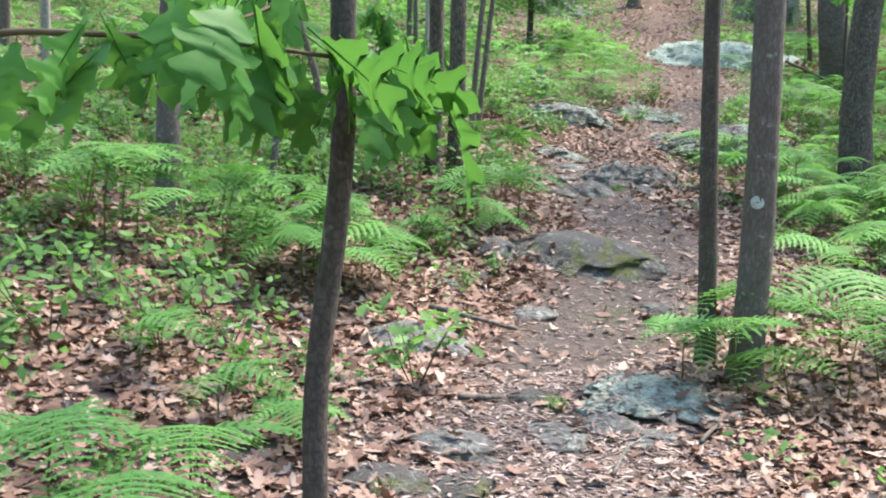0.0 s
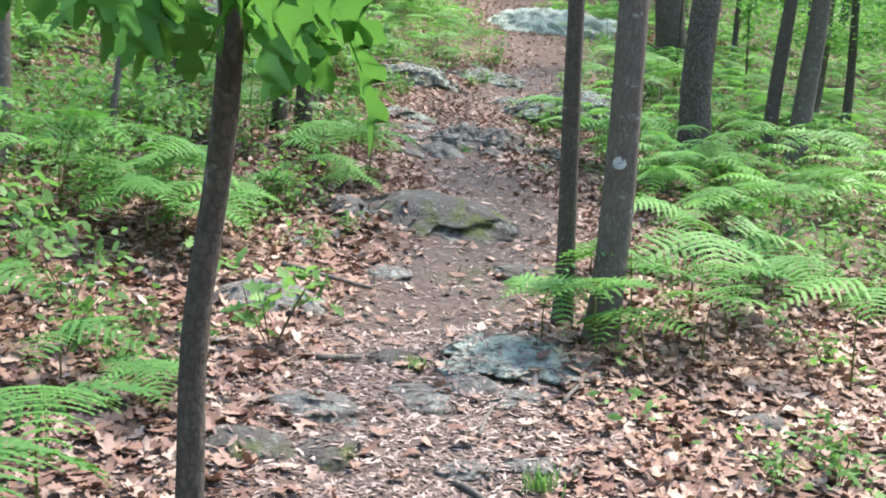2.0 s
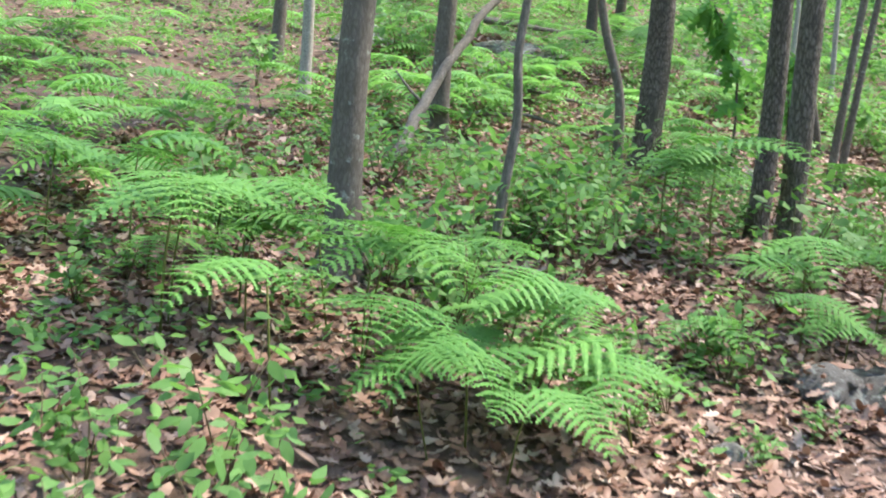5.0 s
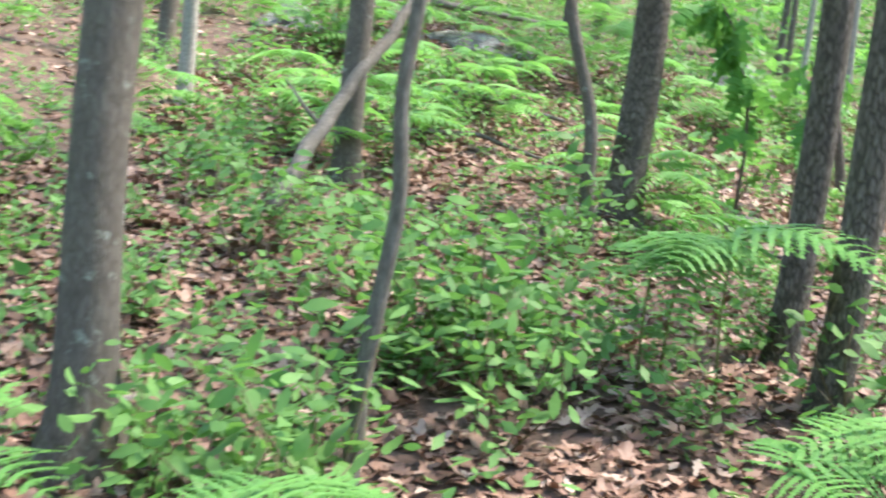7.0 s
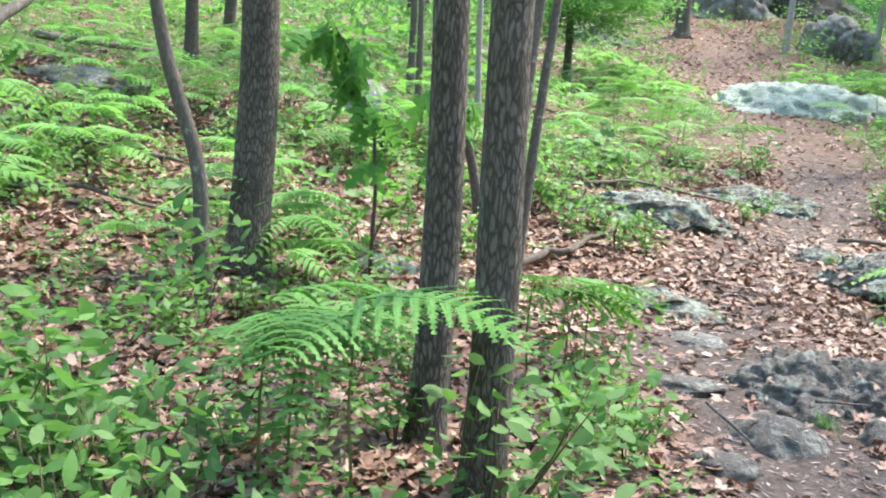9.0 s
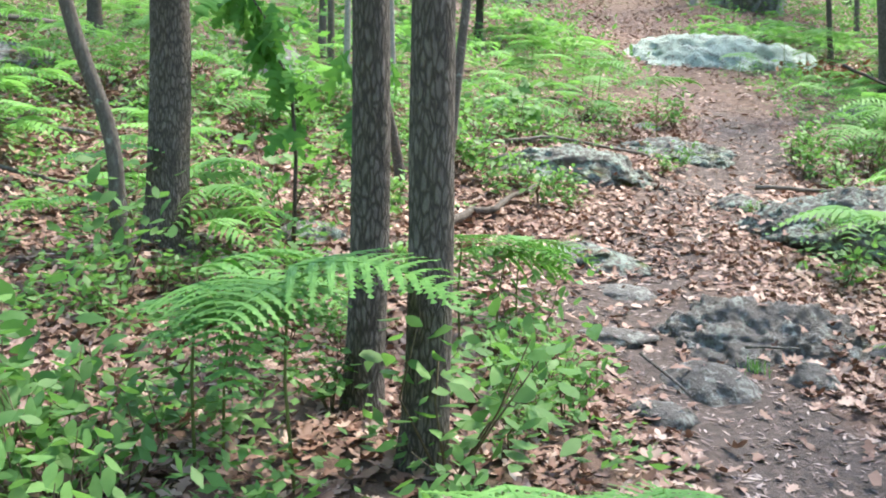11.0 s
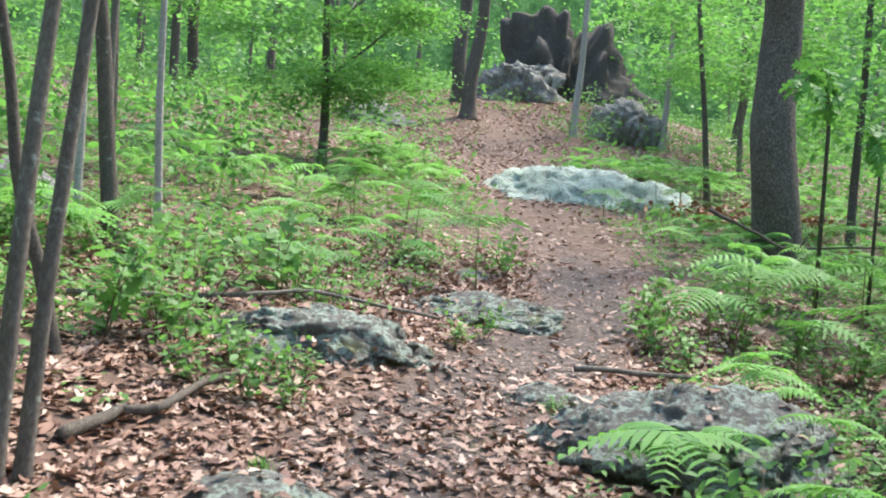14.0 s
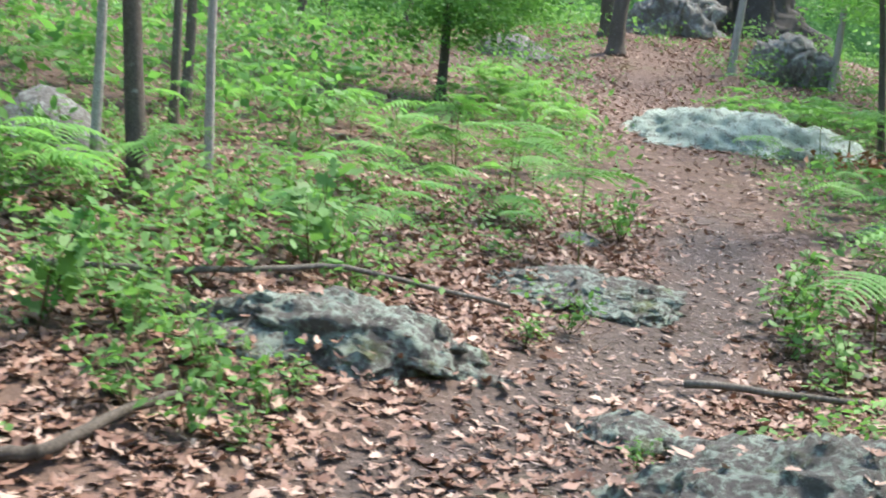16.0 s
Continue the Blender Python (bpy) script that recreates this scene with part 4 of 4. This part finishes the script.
FERN_SPOTS += [(0.9, 1.4, 0.75, 1), (1.12, 1.42, 0.75, 0), (0.5, 2.95, 1.0, 2), (2.0, 4.45, 1.05, 1), (1.8, 4.4, 1.1, 1), (0.75, 3.9, 1.0, 1), (6.75, 6.15, 0.4, 0),
               (7.5, 8.9, 1.2, 1), (8.1, 9.3, 1.3, 2), (8.5, 8.9, 1.3, 2), (9.1, 9.0, 1.4, 2), (9.9, 9.4, 1.4, 2), (7.6, 8.0, 1.2, 1), (8.3, 8.1, 1.3, 1)]
FERN_SPOTS += [(-0.57, -0.05, 0.95, 1), (-0.85, 0.1, 1.0, 1), (-0.2, 0.05, 0.85, 0), (-0.45, 0.35, 1.0, 1), (-1.0, 0.4, 1.0, 2), (-1.83, 0.6, 1.0, 2), (-1.6, 0.85, 1.05, 2), (-2.2, 1.2, 1.0, 2),
               (1.05, 1.98, 1.05, 1), (1.38, 1.85, 1.05, 1), (0.7, 1.75, 0.85, 1), (0.35, 1.15, 0.7, 0), (0.68, 2.72, 1.2, 2), (0.4, 2.85, 1.1, 2), (2.2, 4.7, 0.95, 1),
               (12.9, 17.9, 1.3, 2), (13.5, 18.1, 1.4, 2), (14.1, 18.4, 1.3, 2), (13.2, 17.6, 1.2, 1), (13.8, 17.8, 1.2, 2),
               (-1.2, -2.2, 0.75, 0), (-0.95, -2.5, 0.6, 0), (-1.5, -1.7, 0.8, 0)]
for i, (fx, fy, fs, ft) in enumerate(FERN_SPOTS):
    fern(fx, fy, fs, 100 + i, ft, 3 if i % 3 else 5)


def scatter_ferns():
    r = np.random.default_rng(5)
    n = 0
    while n < 200:
        x, y = r.uniform(-8, 18), r.uniform(-4, 27)
        d = float(off_trail(np.array(x), np.array(y)))
        right = (x - 3) * 0.88 - (y - 5) * 0.48
        if d < 1.0 or (right < 0 and r.uniform() < 0.45 and y < 10) or (1.8 < x < 7.6 and 5 < y < 8.4):
            continue
        if (y < 0.6 and right < 3 and x < 1.8) or (-1.6 < x < 0.6 and y < 3.2):
            continue
        scale, tall = r.uniform(0.7, 1.25), int(r.integers(0, 3))
        if not (3.4 < x < 7.2 and 3.4 < y < 5.6):
            fern(x, y, scale, 500 + n, tall, 3)
        n += 1


scatter_ferns()


# ---- low shrubs and seedlings ----
def shrub_meshes(seed, stems, high, leaves, size, outline):
    r = np.random.default_rng(seed)
    tubes, pts = [], []
    for i in range(stems):
        a, lean = r.uniform(0, 6.28), r.uniform(0.15, 0.75)
        h = high * r.uniform(0.6, 1.0)
        top = np.array((math.cos(a) * lean * h, math.sin(a) * lean * h, h))
        mid = top * 0.5 + r.normal(0, 0.03, 3) * (1, 1, 0)
        tubes.append(tube([(0, 0, -0.03), mid, top], [0.004, 0.003, 0.0015], 5, 0, seed + i))
        for k in range(leaves // stems):
            s = r.uniform(0.35, 1.05)
            spread = 0.075 * high / 0.4
            pts.append(top * s + r.normal(0, 1, 3) * (spread, spread, spread * 0.55))
    v, f = scatter_leaves(outline, np.asarray(pts), r.uniform(0.7, 1.25, len(pts)) * size, 0.45, r, 0.3)
    return mesh_of("shrub", *merged(tubes), STEM), big_mesh("foliage", v, f, SHRUB_LEAF)


SHRUBS = [shrub_meshes(1, 6, 0.34, 90, 0.062, OVAL), shrub_meshes(2, 5, 0.46, 95, 0.075, OVAL), shrub_meshes(3, 7, 0.24, 80, 0.05, OVAL), shrub_meshes(4, 4, 0.40, 40, 0.11, LOBED)]


def shrub(x, y, scale, kind, seed):
    r = np.random.default_rng(seed)
    stems, leaves = SHRUBS[kind]
    label = ("low green huckleberry shrub with small oval leaves", "leafy green shrub growing through brown litter", "small tuft of green woodland seedlings", "oak seedling with lobed green leaves")[kind]
    ob = tagged(new("shrub", stems), label, "shrub", "low shrubs")
    ob.matrix_basis = pose(x, y, at(x, y), r.normal(0, 6), r.normal(0, 6), r.uniform(0, 360)) @ Matrix.Scale(scale, 4)
    piece("foliage", leaves, ob)
    return ob


SHRUB_SPOTS = [(-0.21, 2.6, 1.1, 1), (0.0, 2.75, 1.0, 1), (-0.36, 2.9, 1.1, 1), (0.19, 2.8, 0.9, 1), (0.32, 5.1, 1.2, 1), (1.6, 3.4, 1.0, 0), (1.76, 3.35, 1.0, 0), (2.0, 3.6, 0.9, 0), (1.8, 3.8, 1.0, 0),
               (-0.98, 1.5, 0.9, 1), (-1.05, 1.42, 0.9, 1), (-0.82, 1.6, 0.9, 1), (-0.81, 2.6, 1.1, 1), (-0.2, 3.0, 1.2, 1), (-0.54, 2.9, 1.2, 1), (-0.1, 2.2, 1.0, 1), (3.3, 8.0, 0.8, 3), (2.85, 8.3, 1.3, 3)]
SHRUB_SPOTS += [(3.6, 7.75, 1.0, 0), (3.75, 7.5, 0.9, 0), (3.5, 7.9, 0.9, 0), (3.9, 7.75, 0.7, 2), (1.2, -3.3, 0.7, 2), (1.45, -3.35, 0.7, 0), (5.2, 8.6, 0.8, 2), (5.6, 9.0, 0.8, 0), (7.2, 9.4, 1.2, 0), (6.9, 8.9, 1.2, 0),
                (7.4, 9.8, 1.2, 0), (7.0, 8.4, 1.1, 0), (7.9, 10.4, 1.3, 0), (1.4, 6.6, 1.3, 3), (5.2, 7.2, 0.6, 2)]
SHRUB_SPOTS += [(-1.17, -1.87, 0.9, 0), (-0.98, -2.15, 0.8, 2), (-0.81, -2.33, 0.7, 2), (-0.78, -1.5, 0.7, 2), (-1.08, -1.17, 0.9, 1), (-1.25, -0.7, 1.0, 1), (-1.4, -1.4, 1.0, 0), (-1.6, -0.9, 1.0, 0), (-1.9, -1.3, 1.1, 1),
                (-0.2, 2.83, 1.0, 1), (-0.03, 2.5, 0.9, 1), (1.45, 2.9, 0.8, 2), (1.65, 3.1, 0.9, 2), (1.83, 3.3, 0.9, 0), (3.25, 7.5, 0.9, 0), (3.45, 7.35, 0.9, 0), (3.65, 7.2, 0.8, 2), (-0.9, 0.5, 0.9, 0), (-0.3, 0.5, 0.8, 0),
                (0.1, 0.9, 0.9, 0), (0.4, 1.1, 0.9, 0), (-0.2, 1.3, 1.0, 0), (0.75, 0.45, 0.7, 2), (0.5, 0.2, 0.7, 2), (0.2, 0.55, 0.8, 0)]
for i, (sx, sy, ss, sk) in enumerate(SHRUB_SPOTS):
    shrub(sx, sy, ss, sk, 900 + i)


def scatter_shrubs():
    r = np.random.default_rng(6)
    n = 0
    while n < 265:
        x, y = r.uniform(-3, 9), r.uniform(-5, 12)
        d = float(off_trail(np.array(x), np.array(y)))
        if d < 0.62 or (d < 1.3 and r.uniform() < 0.8) or (1.9 < x < 4.4 and 5.2 < y < 8.3 and r.uniform() < 0.93):
            continue
        if y < 0.0 and -2.0 < x < 3.2 and r.uniform() < 0.86:
            continue
        if any(math.hypot(x - a, y - b) < c + 0.12 for a, b, c in ROCK_SPOTS):
            continue
        size, sort = r.uniform(0.6, 1.25) * (1.25 if y > 9 else 1.0), int(r.choice((0, 1, 2, 3), p=(0.42, 0.3, 0.2, 0.08)))
        if math.hypot(x + 0.12, y + 1.15) > 0.45:
            shrub(x, y, size, sort, 2000 + n)
        n += 1


scatter_shrubs()


# ---- leafy oak boughs and saplings ----
def oak_leaf(size, lobes, seed):
    """A lobed leaf from its stalk along y, with a rib, a fold and a droop."""
    r = np.random.default_rng(seed)
    verts, faces = [], []
    n = 26
    for i in range(n + 1):
        s = i / n
        wide = (0.03 + 0.30 * math.sin(math.pi * s ** 0.85) ** 0.9) * (0.66 + 0.34 * math.cos(2 * math.pi * (lobes * s + 0.1 + 0.5 * (s > 0.95))))
        y, z = s, -0.35 * s * s + 0.05 * s
        for side in (-1, 0, 1):
            k = wide * (1 + r.normal(0, 0.04))
            verts.append((side * k * size, (y + 0.10 * abs(side) * (wide > 0.15)) * size, (z + 0.22 * k * abs(side) - 0.4 * (k * abs(side)) ** 2) * size))
    for i in range(n):
        a = i * 3
        faces += [(a, a + 1, a + 4, a + 3), (a + 1, a + 2, a + 5, a + 4)]
    stalk = tube([(0, -0.15 * size, 0.02 * size), (0, 0, 0), (0, 0.5 * size, -0.06 * size)], [0.0018, 0.0016, 0.0008], 4)
    return mesh_of("leaf", *merged([(verts, faces), stalk]), OAK_LEAF)


LEAF_BIG = [oak_leaf(s, k, i) for i, (s, k) in enumerate(((0.15, 3.4), (0.18, 3.9), (0.13, 3.2)))]


def bough(name, points, r0, leaves, size, label, seed, hang=-55, mat=STEM, category="branch"):
    """A twig along some points with single lobed leaves on it."""
    r = np.random.default_rng(seed)
    pts = [np.asarray(p, float) for p in points]
    base = pts[0].copy()
    line = [p - base for p in pts]
    ob = tagged(new(name, mesh_of(name, *tube(line, np.linspace(r0, r0 * 0.3, len(line)), 7, 0.05, seed), mat)), label, category)
    ob.matrix_basis = pose(*base)
    for i in range(leaves):
        k = r.uniform(0.25, 1) * (len(line) - 1)
        j = min(int(k), len(line) - 2)
        p = line[j] + (line[j + 1] - line[j]) * (k - j) + r.normal(0, 0.035, 3)
        piece("leaf", LEAF_BIG[i % 3], ob, "", pose(*p, hang + r.normal(0, 22), r.normal(0, 25), r.uniform(0, 360)) @ Matrix.Scale(size * r.uniform(0.8, 1.2), 4))
    return ob


bough("oak_branch", [(-2.0, -4.35, 1.5), (-1.7, -4.5, 1.53), (-1.4, -4.55, 1.53), (-1.1, -4.5, 1.5), (-0.92, -4.45, 1.46)], 0.008, 34, 1.3,
      "drooping oak branch with large fresh green lobed leaves", 3)
bough("oak_branch", [(-1.13, -4.19, 1.75), (-1.25, -4.5, 1.6), (-1.4, -4.8, 1.53)], 0.007, 14, 1.3, "short oak branch with large green leaves", 4)
bough("oak_sapling", [(1.35, 6.1, at(1.35, 6.1) - 0.02), (1.36, 6.1, 1.3), (1.33, 6.1, 1.7), (1.2, 6.05, 1.95), (1.15, 6.0, 2.1), (1.05, 6.0, 2.25), (0.95, 5.95, 2.2)], 0.014, 52, 1.35,
      "young oak with drooping lobed green leaves", 5, mat=BARK_DARK, category="sapling")
bough("oak_sapling", [(1.78, 5.95, at(1.78, 5.95) - 0.02), (1.76, 5.95, 1.4), (1.7, 5.9, 1.75), (1.62, 5.85, 1.95), (1.72, 5.75, 1.85), (1.8, 5.7, 1.75)], 0.01, 20, 1.5, "thin young oak with large hanging leaves", 6, mat=BARK_DARK, category="sapling")
bough("maple_sapling", [(2.88, 8.5, at(2.88, 8.5) - 0.02), (2.95, 8.48, 1.35), (3.05, 8.45, 1.6)], 0.008, 16, 0.8, "young maple with broad green leaves in the litter", 7, -20, BARK_DARK, "sapling")
bough("maple_sapling", [(1.9, 6.9, at(1.9, 6.9) - 0.02), (1.9, 6.9, 1.4), (1.95, 6.85, 1.75), (2.1, 6.8, 1.8)], 0.009, 18, 1.0, "young maple with large drooping leaves", 8, -45, BARK_DARK, "sapling")
bough("maple_sapling", [(10.0, 10.6, at(10.0, 10.6) - 0.02), (9.98, 10.6, 2.9), (9.8, 10.45, 3.3), (9.5, 10.2, 3.45), (9.2, 9.95, 3.4), (8.9, 9.75, 3.2)], 0.025, 64, 1.35,
      "young maple reaching out broad green leaves before the oak", 9, -35, BARK_DARK, "sapling")
bough("maple_sapling", [(10.4, 10.3, at(10.4, 10.3) - 0.02), (10.4, 10.3, 2.6), (10.2, 10.1, 3.0), (9.9, 9.8, 2.9), (9.7, 9.6, 2.6)], 0.02, 44, 1.3,
      "thin young maple with broad green leaves", 10, -35, BARK_DARK, "sapling")
bough("maple_sapling", [(11.2, 10.2, at(11.2, 10.2) - 0.02), (11.1, 10.2, 2.4), (10.9, 10.0, 2.9), (10.6, 9.9, 3.1)], 0.02, 40, 1.3,
      "thin young maple in the shade of the oak", 11, -35, BARK_DARK, "sapling")


# ---- woodland undergrowth farther off ----
def build_undergrowth():
    r = np.random.default_rng(8)

    def clumps(name, label, count, hubs, size, spread, lo, hi, near, far, high_min, high_max, mat, gap):
        hs = []
        while len(hs) < hubs:
            a, d = radians(r.uniform(-80, 105)), near + (far - near) * math.sqrt(r.uniform())
            x, y = 2 + d * math.sin(a), 2 + d * math.cos(a)
            if float(off_trail(np.array(x), np.array(y))) < (gap + d * 0.02) * (0.2 if y > 22 and (x * 7.3) % 1 < 0.3 else 1) or math.hypot(x - 12.4, y - 18.7) < 3.0:
                continue
            if any(math.hypot(x - p, y - q) < c for p, q, c in ROCK_SPOTS) or (off_trail(np.array(x), np.array(y)) < 4 and high_max > 2):
                continue
            top = high_max if a > 0.35 or d > 24 else min(high_max, 0.8)
            hs.append((x, y, at(x, y) + r.uniform(min(high_min, top * 0.5), top)))
        hs = np.asarray(hs)
        p = hs[r.integers(0, hubs, count)] + r.normal(0, 1, (count, 3)) * spread
        p[:, 2] = np.maximum(p[:, 2], land(p[:, 0], p[:, 1]) + 0.03)
        v, f = scatter_leaves(SMALL, p, r.uniform(lo, hi, count) * size, 0.65, r, 0.3)
        tagged(new(name, big_mesh(name, v, f, mat)), label, "undergrowth", kind="stuff")

    clumps("undergrowth", "dense low green undergrowth between the trees", 130000, 2200, 0.12, (0.42, 0.42, 0.17), 0.6, 1.4, 11, 46, 0.05, 0.55, SHRUB_LEAF, 0.85)
    clumps("understorey_leaves", "bright leaves of the understorey saplings far off", 72000, 640, 0.3, (0.9, 0.9, 0.4), 0.6, 1.4, 17, 60, 0.8, 9.0, FAR_LEAF, 2.0)
    clumps("sapling_leaves", "leaves of young saplings between the trees", 26000, 260, 0.15, (0.4, 0.4, 0.25), 0.6, 1.4, 10, 26, 0.4, 3.2, FAR_LEAF, 1.9)


def build_ground_cover():
    """Small plants too many to count: seedlings, blueberry and low ferns on the banks."""
    r = np.random.default_rng(21)
    n = 15000
    x, y = r.uniform(-9, 15, n), r.uniform(-6, 22, n)
    d = off_trail(x, y)
    p = np.clip((d - 0.55) / 1.1, 0, 1) * 0.9
    p = np.where((x > 1.6) & (x < 4.3) & (y > 5.0) & (y < 8.2), p * 0.08, p)
    p = np.where((y < 0.0) & (x > -2.0) & (x < 3.4), p * 0.2, p)
    p = p * np.clip(0.55 + 0.9 * waves(x, y, 2.4, 31), 0.05, 1)
    for rx0, ry0, rr in ROCK_SPOTS:
        p = np.where(np.hypot(x - rx0, y - ry0) < rr, 0, p)
    keep = r.uniform(size=n) < p
    hubs = np.stack([x[keep], y[keep]], 1)
    per = 22
    who = np.repeat(np.arange(len(hubs)), per)
    high = np.repeat(r.uniform(0.06, 0.3, len(hubs)), per)
    pts = np.empty((len(who), 3))
    pts[:, :2] = hubs[who] + r.normal(0, 0.085, (len(who), 2))
    pts[:, 2] = land(pts[:, 0], pts[:, 1]) + high * r.uniform(0.35, 1.1, len(who))
    v, f = scatter_leaves(SMALL, pts, r.uniform(0.035, 0.085, len(who)), 0.4, r, 0.3)
    tagged(new("ground_cover", big_mesh("ground_cover", v, f, SHRUB_LEAF)), "green seedlings and low blueberry covering the banks", "ground cover", kind="stuff")
    # fern banks, each plant three arching fronds of paired leaflets
    n = 3000
    x, y = r.uniform(-9, 18, n), r.uniform(0, 24, n)
    d = off_trail(x, y)
    keep = (d > 1.3) & ~((x > 1.0) & (x < 4.8) & (y > 4.5) & (y < 9.5)) & (np.hypot(x - 12.4, y - 18.7) > 3) & (waves(x, y, 4.0, 33) > -0.1) & ~((x < 9) & (y > 8) & (r.uniform(size=n) < 0.6)) & ((y > 5) | (x > 2.5) | (x < -2.5))
    x, y = x[keep], y[keep]
    leaf, tris = [], []
    for i in range(11):
        u = 0.04 + 0.94 * i / 10
        root = np.array((0, 0.48 * u, 0.48 * (0.2 * u - 0.55 * u * u)))
        reach = 0.2 * (1 - u) ** 0.8 + 0.012
        for side in (-1, 1):
            k, w = len(leaf), np.array((side, 0.42, 0.0)) / 1.085
            c, drop = np.array((0, 0.014 + 0.006 * (1 - u), 0)), np.array((0, 0, -1.0))
            leaf += [root - c, root + c, root + w * reach * 0.55 - c * 1.1 + drop * reach * 0.1, root + w * reach * 0.55 + c * 0.9 + drop * reach * 0.1, root + w * reach + drop * reach * 0.38]
            tris += [(k, k + 1, k + 3), (k, k + 3, k + 2), (k + 2, k + 3, k + 4)]
    leaf, tris = np.asarray(leaf), np.asarray(tris)
    way = np.array([radians(open_way(px, py)) for px, py in zip(x, y)]) + r.normal(0, 0.7, len(x))
    x, y, way = np.repeat(x, 3), np.repeat(y, 3), np.repeat(way, 3) + np.tile((0, 1.25, -1.25), len(x)) + r.normal(0, 0.15, 3 * len(x))
    size = np.repeat(r.uniform(0.65, 1.2, len(x) // 3), 3) * np.tile((1.0, 0.8, 0.8), len(x) // 3)
    z = land(x, y) + np.repeat(r.uniform(0.22, 0.5, len(x) // 3), 3)
    tilt = r.normal(0.05, 0.15, len(x))[:, None]
    px, py, pz = (leaf[None] * size[:, None, None]).transpose(2, 0, 1)
    py, pz = py * np.cos(tilt) - pz * np.sin(tilt), py * np.sin(tilt) + pz * np.cos(tilt)
    c, w = np.cos(way)[:, None], np.sin(way)[:, None]
    v = np.stack([px * c - py * w + x[:, None], px * w + py * c + y[:, None], pz + z[:, None]], -1).reshape(-1, 3)
    f = (tris[None] + (np.arange(len(x)) * len(leaf))[:, None, None]).reshape(-1, 3)
    tagged(new("fern_bank", big_mesh("fern_bank", v, f, FERN_LEAF)), "spreading bracken covering the slopes under the trees", "ferns", kind="stuff")


build_ground_cover()
build_undergrowth()


# ---- leaf litter ----
def build_litter():
    r = np.random.default_rng(9)

    def spots(n, x0, x1, y0, y1, inner, outer, few):
        """Leaves lie thick beside the path; on it only a few, but for the leafy stretch between the ledges."""
        x, y = r.uniform(x0, x1, n), r.uniform(y0, y1, n)
        d = off_trail(x, y)
        thick = np.exp(-((y - 6.9) / 1.3) ** 2)
        on_path = few + 0.65 * thick + 0.5 * np.clip((y - 12.5) / 2, 0, 1)
        keep = r.uniform(size=n) < np.where(d < inner, on_path, np.clip((d - inner) / (outer - inner) + on_path, 0, 1))
        x, y = x[keep], y[keep]
        stone = rest_on(x, y)
        keep = (stone < 0.005) | (r.uniform(size=len(x)) < np.clip(0.45 - stone * 2.2, 0.03, 1))
        x, y, stone = x[keep], y[keep], stone[keep]
        return np.stack([x, y, land(x, y) + stone + r.uniform(0.004, 0.03, len(x))], 1)

    p = spots(36000, -3.2, 4.5, -5.5, 4.5, 0.35, 0.75, 0.07)
    v, f = scatter_leaves(LOBED, p, r.uniform(0.05, 0.108, len(p)), 0.27, r, 0.8)
    tagged(new("leaf_litter", big_mesh("leaf_litter", v, f, DRY_LEAF)), "thick litter of dry brown oak leaves", "dry leaves", kind="stuff")
    p = spots(46000, -2.6, 8.5, 3.5, 13.5, 0.4, 0.8, 0.06)
    v, f = scatter_leaves(LOBED, p, r.uniform(0.05, 0.108, len(p)), 0.27, r, 0.8)
    tagged(new("leaf_litter", big_mesh("leaf_litter", v, f, DRY_LEAF)), "brown oak leaves carpeting the ground around the ledges", "dry leaves", kind="stuff")
    p = spots(60000, -7, 24, -5, 38, 0.5, 1.0, 0.1)
    v, f = scatter_leaves(SCRAP, p, r.uniform(0.06, 0.13, len(p)), 0.22, r, 0.4)
    tagged(new("leaf_litter", big_mesh("leaf_litter", v, f, DRY_LEAF)), "scattered dry brown leaves under the trees", "dry leaves", kind="stuff")
    p = spots(24000, 8, 22, 18, 40, 0.2, 0.6, 0.3)
    v, f = scatter_leaves(SCRAP, p, r.uniform(0.06, 0.13, len(p)), 0.22, r, 0.4)
    tagged(new("leaf_litter", big_mesh("leaf_litter", v, f, DRY_LEAF)), "brown leaves covering the slope below the boulders", "dry leaves", kind="stuff")
    n = 150000
    x, y = r.uniform(-1.9, 9.5, n), r.uniform(-5, 16, n)
    keep = off_trail(x, y) < 0.85
    x, y = x[keep], y[keep]
    x2, y2 = r.uniform(-1.4, 1.9, 34000), r.uniform(-4.6, -1.3, 34000)
    near = off_trail(x2, y2) < 0.95
    x, y = np.concatenate([x, x2[near]]), np.concatenate([y, y2[near]])
    bare = r.uniform(size=len(x)) < np.where(rest_on(x, y) > 0.005, np.clip(0.35 - 2 * rest_on(x, y), 0, 1), 1)
    x, y = x[bare], y[bare]
    sliver = [(0, 0, 0.02), (0, -0.5, 0), (0.12, 0, 0.01), (0, 0.5, 0), (-0.12, 0, 0.01)]
    v, f = scatter_leaves(sliver, np.stack([x, y, land(x, y) + rest_on(x, y) + 0.005], 1), r.uniform(0.015, 0.07, len(x)), 0.2, r)
    tagged(new("path_crumbs", big_mesh("path_crumbs", v, f, CHIP)), "crumbled leaves and twigs trodden into the path", "leaf crumbs", kind="stuff")


build_litter()
